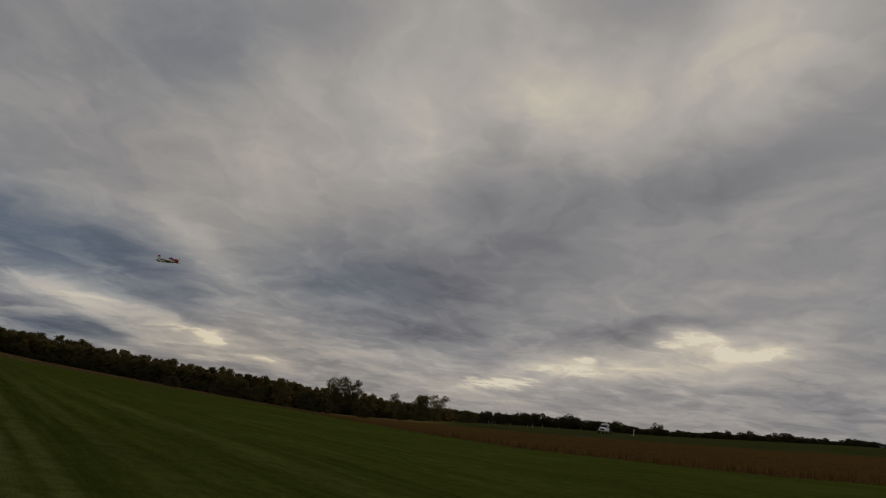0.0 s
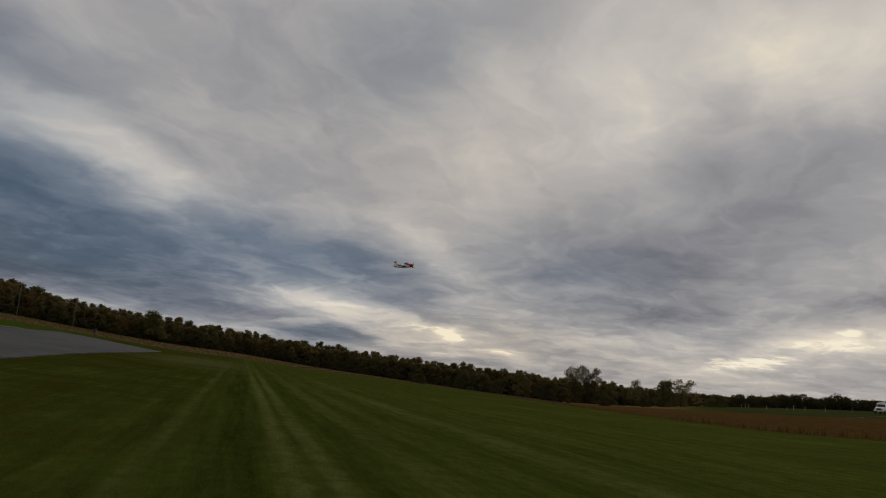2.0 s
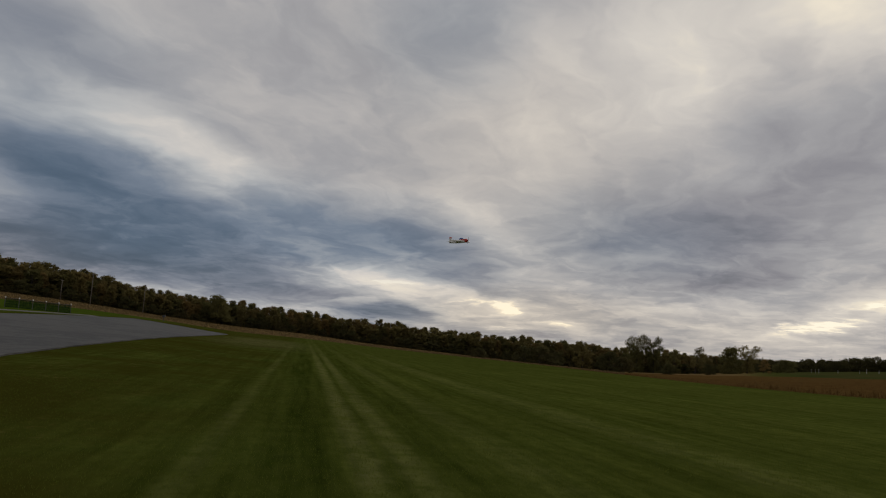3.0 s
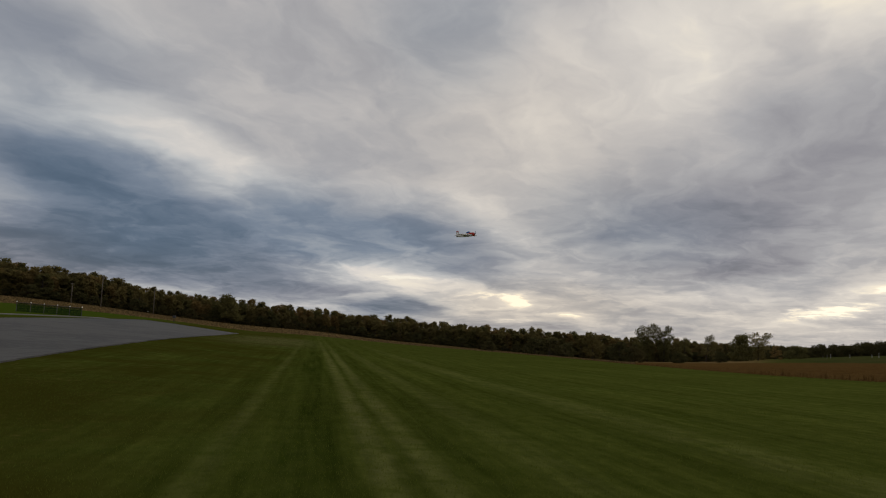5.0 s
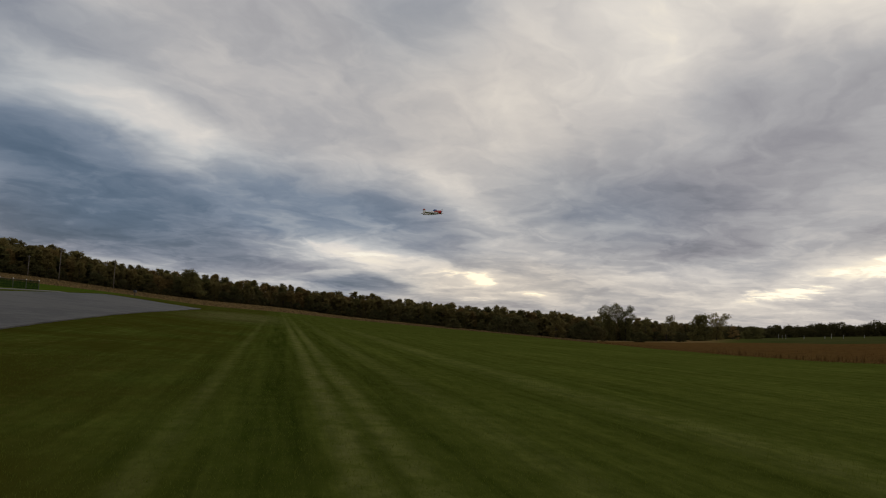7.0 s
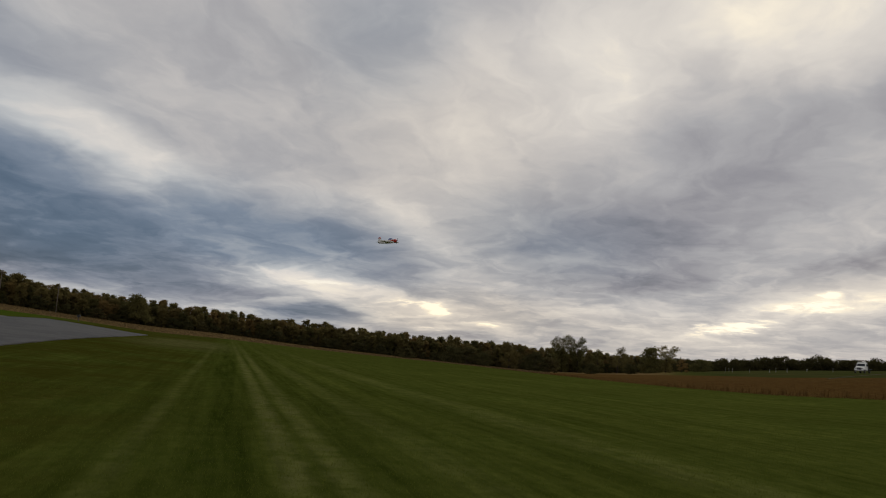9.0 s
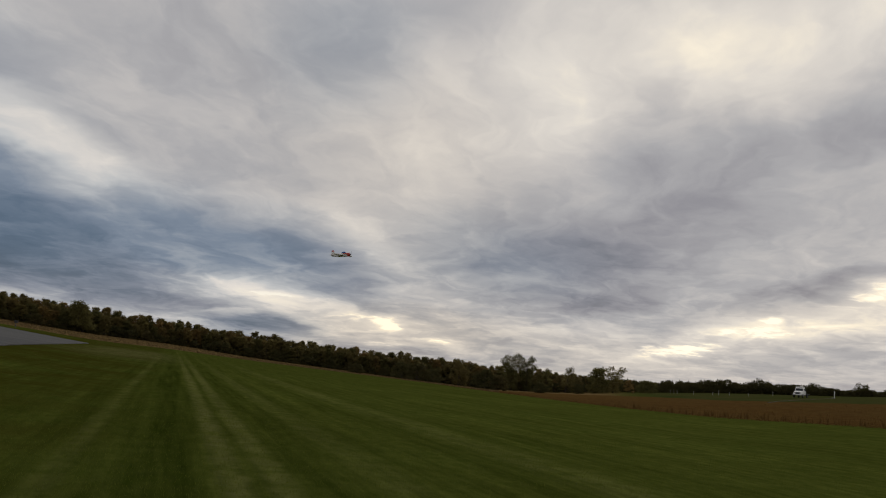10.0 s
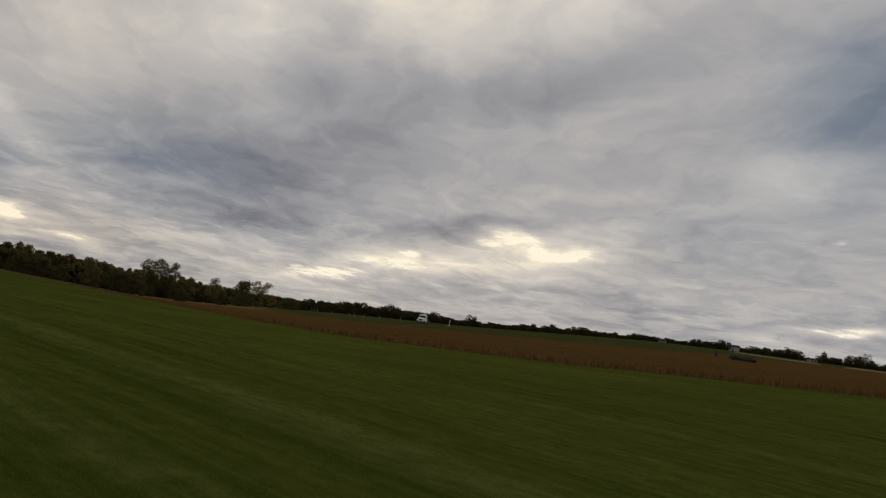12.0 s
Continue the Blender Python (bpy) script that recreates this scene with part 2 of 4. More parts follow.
M_CHROME = plain("chrome", (0.6, 0.6, 0.6), 0.2, 1.0, 0.1, 5.0)
M_RED = plain("red_film", (0.55, 0.035, 0.02), 0.35, 0, 0.15, 12.0)
M_BLUE = plain("blue_film", (0.02, 0.09, 0.32), 0.3, 0, 0.1, 12.0)
M_CREAM = plain("white_film", (0.74, 0.73, 0.70), 0.4, 0, 0.12, 12.0)
M_BLACK = plain("black_film", (0.012, 0.012, 0.012), 0.4, 0, 0.1, 12.0)
M_NET = plain("green_windscreen_net", (0.012, 0.030, 0.008), 0.95, 0, 0.35, 3.0)
M_CONCRETE = plain("concrete", (0.30, 0.29, 0.27), 0.85, 0, 0.4, 0.8)
M_PATH = plain("path_gravel", (0.17, 0.165, 0.15), 0.95, 0, 0.4, 0.8)
M_SIDING = plain("pale_siding", (0.42, 0.33, 0.29), 0.8, 0, 0.2, 1.0)
M_SHED = plain("grey_white_siding", (0.34, 0.33, 0.31), 0.8, 0, 0.3, 1.0)
M_ROOF = plain("dark_roof", (0.05, 0.045, 0.045), 0.9, 0, 0.3, 1.0)
M_SAND = plain("sandy_track", (0.058, 0.050, 0.023), 0.95, 0, 0.3, 0.3)
M_BANK = plain("dry_grass_bank", (0.150, 0.130, 0.055), 0.95, 0, 0.3, 0.3)


def ground_material():
    mat, k, s = material("land", 0.95)
    s.inputs["Specular IOR Level"].default_value = 0.0
    p = where(k)
    soil = k.add("ShaderNodeAttribute", attribute_name="soil").outputs["Fac"]
    dry = k.add("ShaderNodeAttribute", attribute_name="dry").outputs["Fac"]
    rag = k.math("SUBTRACT", k.noise(p, 0.35, 4, 0.65), 0.5)
    soil = k.map(k.math("MULTIPLY_ADD", rag, 0.35, soil), 0.42, 0.58)
    dry = k.map(k.math("MULTIPLY_ADD", rag, 0.7, dry), 0.35, 0.65)
    # mown turf: swaths along the strip
    lane = k.add("ShaderNodeMapping")
    k.put(lane, 0, p)
    lane.inputs[2].default_value = (0, 0, radians(-RUNWAY_AZ))
    drift = k.add("ShaderNodeMapping")
    k.put(drift, 0, lane.outputs[0])
    drift.inputs[3].default_value = (1.0, 0.012, 1.0)
    cross = k.add("ShaderNodeSeparateXYZ")
    k.put(cross, 0, lane.outputs[0])
    sway = k.math("MULTIPLY_ADD", k.math("SUBTRACT", k.noise(drift.outputs[0], 0.45, 2, 0.5), 0.5), 0.45, cross.outputs[0])
    sway = k.math("MULTIPLY_ADD", k.math("SUBTRACT", k.noise(p, 1.6, 4, 0.6), 0.5), 0.26, sway)
    swath, pale = 0.5, 0.0
    for lane_at, inner, outer, gain in ((0.15, 0.20, 0.55, -0.22), (-0.35, 0.4, 1.1, -0.16), (0.92, 0.04, 0.34, 0.55), (1.56, 0.06, 0.36, 0.46), (1.12, 0.05, 0.25, -0.08),
                                        (2.35, 0.1, 0.5, -0.12), (3.3, 0.1, 0.6, 0.22), (4.5, 0.1, 0.7, 0.15), (6.9, 0.2, 1.0, 0.24),
                                        (-1.25, 0.05, 0.28, 0.24), (-2.3, 0.05, 0.35, 0.14), (-1.75, 0.1, 0.4, -0.15), (-3.6, 0.1, 0.5, 0.10)):
        lane_k = k.map(k.math("ABSOLUTE", k.math("SUBTRACT", sway, lane_at)), inner, outer, gain, 0.0, "SMOOTHSTEP")
        swath = k.math("ADD", swath, lane_k)
        if gain > 0.2:
            pale = k.math("ADD", pale, lane_k)
    ply = k.map(k.noise(drift.outputs[0], 1.15, 2, 0.5), 0.35, 0.65, -1.0, 1.0)
    swath = k.math("ADD", swath, k.math("MULTIPLY", ply, k.map(cross.outputs[0], 1.2, 3.5, 0.05, 0.15)))
    swath = k.math("ADD", swath, k.map(cross.outputs[0], 3.0, 12.0, 0.0, 0.32))
    fade = k.map(k.noise(p, 0.07, 3, 0.6), 0.35, 0.65, 0.35, 1.0)
    fade = k.math("MULTIPLY", fade, k.map(cross.outputs[1], 30.0, 110.0, 1.0, 0.25))
    swath = k.mix(fade, 0.5, swath, "FLOAT")
    drift2 = k.add("ShaderNodeMapping")
    k.put(drift2, 0, lane.outputs[0])
    drift2.inputs[3].default_value = (1.0, 0.04, 1.0)
    track = k.noise(drift2.outputs[0], 3.4, 4, 0.68)
    blade = k.add("ShaderNodeMapping")
    k.put(blade, 0, lane.outputs[0])
    blade.inputs[3].default_value = (1.0, 0.45, 1.0)
    tuft = k.noise(blade.outputs[0], 4.0, 5, 0.75)
    clump = k.noise(p, 1.3, 5, 0.7)
    patch = k.noise(p, 0.16, 5, 0.65)
    grain = k.noise(p, 38.0, 3, 0.7)
    f = k.math("ADD", k.math("MULTIPLY", swath, 0.34), k.math("MULTIPLY", track, 0.44))
    f = k.math("ADD", f, k.math("MULTIPLY", clump, 0.22))
    f = k.map(f, 0.33, 0.66)
    turf = k.mix(f, (0.015, 0.025, 0.003, 1), (0.118, 0.137, 0.027, 1))
    turf = k.mix(k.map(tuft, 0.40, 0.66, 0.0, 0.6), turf, (0.030, 0.047, 0.004, 1))
    worn = k.math("MULTIPLY", k.map(patch, 0.34, 0.58), k.map(cross.outputs[0], -0.3, -2.6, 0.18, 0.92))
    worn = k.math("MULTIPLY", worn, k.map(cross.outputs[0], -26.0, -18.0, 0.1, 1.0))
    turf = k.mix(worn, turf, (0.042, 0.040, 0.006, 1))
    bleached = k.math("MULTIPLY", k.math("MULTIPLY", pale, fade), k.map(clump, 0.36, 0.60, 0.1, 1.0))
    worn_end = k.math("MULTIPLY", k.map(k.math("ABSOLUTE", k.math("SUBTRACT", cross.outputs[0], -4.5)), 2.0, 6.0, 1.0, 0.0), k.map(k.math("ABSOLUTE", k.math("SUBTRACT", cross.outputs[1], 88.0)), 10.0, 30.0, 1.0, 0.0))
    bleached = k.math("MULTIPLY_ADD", worn_end, k.map(clump, 0.42, 0.58, 0.1, 0.55), bleached)
    turf = k.mix(k.math("MINIMUM", bleached, 0.42), turf, (0.175, 0.165, 0.072, 1))
    litter = k.math("MULTIPLY", k.map(k.noise(p, 2.6, 6, 0.72), 0.56, 0.66), k.map(k.noise(p, 0.22, 3, 0.6), 0.42, 0.60))
    litter = k.math("MULTIPLY", litter, k.map(cross.outputs[0], -2.2, -4.5, 0.0, 0.6))
    turf = k.mix(litter, turf, (0.130, 0.098, 0.032, 1))
    turf = k.mix(k.map(cross.outputs[0], -24.0, -28.0, 0.0, 0.7), turf, (0.050, 0.084, 0.008, 1))
    turf = k.mix(k.map(grain, 0.3, 0.8, 0.0, 0.35), turf, (0.022, 0.032, 0.003, 1))
    crop = k.mix(k.map(k.noise(p, 1.1, 6, 0.7), 0.3, 0.75), (0.054, 0.029, 0.009, 1), (0.136, 0.080, 0.026, 1))
    crop = k.mix(k.map(k.noise(p, 0.05, 3, 0.6), 0.4, 0.7, 0.0, 0.4), crop, (0.086, 0.061, 0.022, 1))
    weeds = k.mix(k.map(k.noise(p, 0.5, 6, 0.7), 0.3, 0.7), (0.090, 0.064, 0.025, 1), (0.190, 0.128, 0.054, 1))
    rough = k.add("ShaderNodeAttribute", attribute_name="rough").outputs["Fac"]
    pasture = k.mix(k.map(k.noise(p, 0.09, 5, 0.65), 0.35, 0.68), (0.034, 0.048, 0.012, 1), (0.070, 0.062, 0.023, 1))
    c = k.mix(k.mix(rough, dry, 0.0, "FLOAT"), k.mix(rough, turf, pasture), weeds)
    c = k.mix(soil, c, crop)
    k.put(s, "Base Color", c)
    bumped(k, s, k.math("ADD", tuft, k.math("MULTIPLY", grain, 0.5)), 0.8, 0.06)
    return mat


def asphalt_material():
    mat, k, s = material("asphalt", 0.8)
    p = where(k)
    lane = k.add("ShaderNodeMapping")
    k.put(lane, 0, p)
    lane.inputs[2].default_value, lane.inputs[3].default_value = (0, 0, radians(-RUNWAY_AZ)), (1.0, 0.6, 1.0)
    stain = k.math("MULTIPLY_ADD", k.math("SUBTRACT", k.noise(lane.outputs[0], 1.6, 6, 0.7, 0.8), 0.5), 0.7, k.noise(lane.outputs[0], 0.22, 5, 0.62, 0.6))
    grit = k.noise(p, 60.0, 3, 0.7)
    c = k.mix(k.map(stain, 0.40, 0.55), (0.013, 0.013, 0.012, 1), (0.068, 0.066, 0.063, 1))
    c = k.mix(k.map(grit, 0.35, 0.7, 0.0, 0.2), c, (0.055, 0.054, 0.051, 1))
    k.put(s, "Base Color", c)
    k.put(s, "Roughness", k.map(stain, 0.3, 0.7, 0.62, 0.85))
    s.inputs["Specular IOR Level"].default_value = 0.22
    bumped(k, s, grit, 0.4, 0.004)
    return mat


M_LAND, M_ASPHALT = ground_material(), asphalt_material()
M_STALK = leaf_material("dry_stalk", (0.058, 0.033, 0.010), (0.143, 0.086, 0.029), (0.116, 0.067, 0.022))
M_WEED = leaf_material("dry_weed", (0.078, 0.058, 0.025), (0.180, 0.124, 0.060), (0.140, 0.088, 0.042))
M_TURF = leaf_material("turf_blade", (0.058, 0.075, 0.009), (0.140, 0.165, 0.028), (0.115, 0.118, 0.024))

# ---- the lie of the land: a shallow bowl, by bearing (left to right) ----
KNOTS = (180, 87.09, 65.85, 52.6, 47.21, 41.85, 36.48, 31.17, 25.87, 18.97, 13.76, 7.67, 2.43, -2.86, -9.14, -18.08, -25.19, -31.42, -37.65, -46.57, -66.37, -110, -180)
TURF_END = (69.9, 93.2, 122.4, 130.5, 134, 139.8, 157.3, 174.8, 192.3, 163.1, 122.4, 88.6, 69.9, 60.6, 53.6, 48.9, 46.6, 46.6, 46.6, 48.9, 52.4, 69.9, 69.9)
TURF_EL = (-0.858, 0.686, 1.287, 1.287, 0.944, 0.515, -0.086, -0.3, -0.644, -0.987, -1.201, -1.545, -1.802, -1.974, -2.059, -1.759, -1.502, -1.03, -0.644, -0.086, 0, -0.858, -0.858)
CROP_END = (81.6, 104.9, 128.2, 137.5, 141, 146.8, 164.3, 181.8, 209.8, 221.4, 233.1, 238.9, 238.9, 157.3, 110.7, 99.1, 116.5, 163.1, 244.7, 256.4, 256.4, 104.9, 81.6)
CROP_EL = (-0.686, 0.858, 1.459, 1.373, 1.03, 0.601, 0, -0.215, -0.601, -0.961, -1.219, -1.502, -1.373, -1.073, -0.815, -0.257, 0.215, 0.644, 1.158, 1.545, 1.545, -0.686, -0.686)
WOOD = (233.1, 221.4, 215.6, 221.4, 227.2, 233.1, 242.4, 249.4, 258.7, 268, 270.4, 270.4, 275, 349.6, 407.9, 442.8, 512.8, 582.7, 606, 652.6, 699.2, 349.6, 233.1)
WOOD_EL = (0, 1.03, 1.802, 1.802, 1.416, 0.815, 0.343, 0.086, -0.429, -0.858, -1.158, -1.416, -1.287, -0.815, -0.343, 0.172, 0.772, 1.287, 1.502, 1.63, 1.716, 0.429, 0)


def at_bearing(az, values):
    return np.interp(az, KNOTS[::-1], values[::-1])


RINGS = np.concatenate([[0.0, 2.0], np.geomspace(3.5, 900, 190), np.geomspace(960, 4800, 14)])
BEARINGS = np.concatenate([np.arange(-180, -80, 4.0), np.arange(-80, 82, 0.6), np.arange(84, 180, 4.0)])


def land_table():
    table = np.zeros((len(BEARINGS), len(RINGS)))
    for i, az in enumerate(BEARINGS):
        a, b, c = (at_bearing(az, v) for v in (TURF_END, CROP_END, WOOD))
        za, zb, zc = (EYE + r * math.tan(radians(at_bearing(az, e))) for r, e in ((a, TURF_EL), (b, CROP_EL), (c, WOOD_EL)))
        table[i] = np.interp(RINGS, [0, 14, a, b, c, c + 60, 4800], [0, 0, za, zb, zc, zc + 0.5, zc + 1.0])
    for _ in range(6):
        table[:, 1:-1] = (table[:, :-2] + 2 * table[:, 1:-1] + table[:, 2:]) / 4
        table = (np.roll(table, 1, 0) + 2 * table + np.roll(table, -1, 0)) / 4
    return table


LAND = land_table()


def height(x, y):
    """The ground's height at a place."""
    r, az = math.hypot(x, y), math.degrees(math.atan2(-x, y))
    j = min(max(np.searchsorted(RINGS, r) - 1, 0), len(RINGS) - 2)
    f = (r - RINGS[j]) / (RINGS[j + 1] - RINGS[j])
    i = np.searchsorted(BEARINGS, az) - 1
    k = (i + 1) % len(BEARINGS)
    span = (BEARINGS[k] - BEARINGS[i]) % 360
    g = ((az - BEARINGS[i]) % 360) / span
    rim = LAND[:, j] * (1 - f) + LAND[:, j + 1] * f
    return float(rim[i] * (1 - g) + rim[k] * g)


def spot(az, r, lift=0.0):
    """A place on the ground, by bearing and distance."""
    p = bearing(az) * r
    return Vector((p.x, p.y, height(p.x, p.y) + lift))


def reach(az, el, least):
    """The distance at which the rising ground beyond least comes up to a height."""
    r = least
    while r < 350 and math.degrees(math.atan2(spot(az, r).z - EYE, r)) < el:
        r += 2.0
    return r


# ---- helpers for meshes ----


def link(name, verts, faces, mat, parent=None, label="", smooth=False):
    me = bpy.data.meshes.new(name)
    me.from_pydata([tuple(v) for v in verts], [], [tuple(f) for f in faces])
    me.materials.append(mat)
    if smooth:
        me.polygons.foreach_set("use_smooth", [True] * len(me.polygons))
    me.update()
    ob = new(name, me)
    ob.parent = parent
    if label:
        ob["label"] = label
    return ob


def part(name, bm, mat, parent, label="", smooth=False):
    me = bpy.data.meshes.new(name)
    bm.normal_update()
    bm.to_mesh(me)
    bm.free()
    me.materials.append(mat)
    if smooth:
        me.polygons.foreach_set("use_smooth", [True] * len(me.polygons))
    ob = new(name, me)
    ob.parent = parent
    if label:
        ob["label"] = label
    return ob


def box(bm, cx, cy, cz, sx, sy, sz, bevel=0.0, taper=1.0):
    made = bmesh.ops.create_cube(bm, size=1.0)["verts"]
    for v in made:
        k = taper if v.co.z > 0 else 1.0
        v.co = Vector((cx + v.co.x * sx * k, cy + v.co.y * sy * k, cz + v.co.z * sz))
    if bevel:
        edges = list({e for v in made for e in v.link_edges})
        bmesh.ops.bevel(bm, geom=edges, offset=bevel, segments=2, affect="EDGES", profile=0.6)
    return bm


def tube(bm, a, b, ra, rb, sides=8):
    a, b = Vector(a), Vector(b)
    d = (b - a)
    q = d.to_track_quat("Z", "Y").to_matrix().to_4x4()
    bmesh.ops.create_cone(bm, cap_ends=True, segments=sides, radius1=ra, radius2=rb, depth=d.length,
                          matrix=Matrix.Translation((a + b) / 2) @ q)
    return bm


def loft(bm, sections):
    """Closed skin through rings of equal count, capped."""
    loops = [[bm.verts.new(p) for p in ring] for ring in sections]
    for a, b in zip(loops, loops[1:]):
        for i in range(len(a)):
            j = (i + 1) % len(a)
            bm.faces.new((a[i], a[j], b[j], b[i]))
    bm.faces.new(loops[0][::-1]), bm.faces.new(loops[-1])
    return bm


def empty(name, m, label, category, group=""):
    ob = new(name)
    ob.empty_display_size = 0.2
    ob.matrix_world = m
    return tagged(ob, label, category, group)


# ---- ground ----


def build_ground():
    verts, faces, soil, dry, rough = [(0, 0, 0)], [], [0.0], [0.0], [0.0]
    nb, nr = len(BEARINGS), len(RINGS)
    for i, az in enumerate(BEARINGS):
        d = bearing(az)
        ta, tb, tc = at_bearing(az, TURF_END), at_bearing(az, CROP_END), at_bearing(az, WOOD)
        for j in range(1, nr):
            r = RINGS[j]
            verts.append((d.x * r, d.y * r, LAND[i, j]))
            edge = 0.5 + (r - ta) / 5.0
            back = 0.5 + (tb - r) / 8.0
            inside = min(max(min(edge, back), 0.0), 1.0)
            left = min(max((az - 12.1) / 8.6, 0.0), 1.0)
            soil.append(inside * (1 - left))
            woods = min(max((az + 5.5) / 5.0, 0.0), 1.0)
            dry.append(min(max(0.5 + (r - ta) / 5.0, 0.0), 1.0) * max(left, woods * 0.8) if r < tc + 40 else 0.6)
            rough.append((1 - woods) if r > ta + 3 else 0.0)
    idx = lambda i, j: 0 if j == 0 else 1 + (i % nb) * (nr - 1) + j - 1
    for i in range(nb):
        faces.append((0, idx(i + 1, 1), idx(i, 1))[::-1])
        for j in range(1, nr - 1):
            faces.append((idx(i, j), idx(i + 1, j), idx(i + 1, j + 1), idx(i, j + 1))[::-1])
    ob = link("ground", verts, faces, M_LAND, smooth=True)
    for key, values in (("soil", soil), ("dry", dry), ("rough", rough)):
        ob.data.attributes.new(key, "FLOAT", "POINT").data.foreach_set("value", values)
    return tagged(ob, "mown turf running out to brown crop land and dry weeds", "ground", kind="structure")


build_ground()


def draped(name, a, b, half, mat, thick=0.05, steps=80, cells=10, ragged=0.0):
    """A strip of paving that follows the ground from a to b, with a real edge."""
    a, b = Vector(a), Vector(b)
    along = (b - a)
    side = Vector((-along.y, along.x)).normalized()
    rng = random.Random(7)
    verts, faces = [], []
    for i in range(steps + 1):
        c = a + along * (i / steps)
        for j in range(cells + 1):
            w = (j / cells * 2 - 1) * half
            if j in (0, cells):
                w += rng.uniform(-ragged, ragged)
            p = c + side * w
            verts.append((p.x, p.y, height(p.x, p.y) + thick))
    n_top = len(verts)
    verts += [(x, y, z - 0.4) for x, y, z in verts]
    w = cells + 1
    for i in range(steps):
        for j in range(cells):
            q = (i * w + j, i * w + j + 1, (i + 1) * w + j + 1, (i + 1) * w + j)
            faces += [q[::-1], tuple(v + n_top for v in q)]
        for j in (0, cells):
            faces.append((i * w + j, (i + 1) * w + j, (i + 1) * w + j + n_top, i * w + j + n_top))
    for i in (0, steps):
        for j in range(cells):
            faces.append((i * w + j, i * w + j + 1, i * w + j + 1 + n_top, i * w + j + n_top))
    return link(name, verts, faces, mat)


corner = Vector((-66.2, 88.8))
toward = Vector((0.532, -0.847))
aside = Vector((-0.847, -0.532))
strip = draped("pavement", corner + aside * 6.5, corner + aside * 6.5 + toward * 130, 6.5, M_ASPHALT, 0.05, 130, 12, 0.03)
tagged(strip, "dark grey weathered asphalt runway set in the grass", "runway", kind="structure")

# ---- trees ----


def leaves(rng, blobs, count, size, droop=0.3, stray=0.14):
    """Leaf sprays scattered through ellipsoids, thicker towards their skins."""
    verts, faces = [], []
    total = sum(b[3] * b[4] * b[5] for b in blobs) or 1
    for cx, cy, cz, rx, ry, rz in blobs:
        for _ in range(max(12, int(count * rx * ry * rz / total))):
            d = Vector((rng.gauss(0, 1), rng.gauss(0, 1), rng.gauss(0, 1))).normalized()
            k = rng.uniform(0.45, 1.05) if rng.random() > stray else rng.uniform(1.0, 1.38)
            c = Vector((cx + d.x * rx * k, cy + d.y * ry * k, cz + d.z * rz * k))
            u = Vector((rng.gauss(0, 1), rng.gauss(0, 1), rng.gauss(0, 0.6))).normalized()
            v = u.cross(Vector((rng.gauss(0, 1), rng.gauss(0, 1), rng.gauss(0, 1)))).normalized()
            s = size * rng.uniform(0.55, 1.3)
            i = len(verts)
            verts += [c - u * s * 0.9 + v * s * 0.35, c - v * s * 0.75, c + u * s - Vector((0, 0, s * droop))]
            faces.append((i, i + 1, i + 2))
    return verts, faces


def make_tree(seed, tall, spread, leaf, lobes=9, low=0.18, count=1500, size=0.5, lean=0.0, name="tree", vase=False, clump=0.42):
    """One tree of unit kind: trunk with limbs, crown of leaf sprays. Foot at the origin."""
    rng = random.Random(seed)
    top = new(name)
    bm = bmesh.new()
    r = tall * 0.02 + 0.03
    bend = Vector((lean * tall, rng.uniform(-0.03, 0.03) * tall, 0))
    pts = [Vector((0, 0, -0.3)), bend * 0.2 + Vector((0, 0, tall * 0.3)), bend * 0.6 + Vector((0, 0, tall * 0.62)), bend + Vector((0, 0, tall * 0.92))]
    for i in range(3):
        tube(bm, pts[i], pts[i + 1], r * (1 - i * 0.28), r * (1 - (i + 1) * 0.28), 7)
    blobs = []
    for i in range(lobes):
        f = low + (1 - low) * (i + 0.6) / lobes
        a = i * 2.4 + rng.uniform(-0.4, 0.4)
        reach = spread * (0.35 + 0.65 * math.sin(math.pi * min(1, 0.18 + f * 0.85))) * rng.uniform(0.55, 1.0) * 0.75
        if vase:
            reach = spread * (0.30 + 0.45 * f) * rng.uniform(0.5, 1.0)
        foot = bend * max(0, f - 0.2) + Vector((0, 0, tall * max(0.08, f - 0.16)))
        tip = bend * f + Vector((math.cos(a) * reach, math.sin(a) * reach, tall * (f - 0.04)))
        tube(bm, foot, tip, r * 0.42 * (1.1 - f * 0.6), r * 0.1, 5)
        q = rng.uniform(0.8, 1.25)
        blobs.append((tip.x, tip.y, min(tip.z, tall * 0.93), spread * clump * q, spread * clump * q, tall * 0.275 * clump * q))
    part("trunk", bm, M_BARK, top)
    verts, faces = leaves(rng, blobs, count, size)
    link("crown", verts, faces, leaf, top)
    return top


# heights of the wood's skyline by bearing
SKYLINE = (3.432, 3.69, 4.2, 4.18, 3.78, 2.65, 2.22, 1.802, 1.416, 1.073, 0.815, 0.515, 0.3, 0.086, 0.429, 0.686, 1.287, 1.63, 2.059, 2.403, 2.574, 2.145, 2.574)

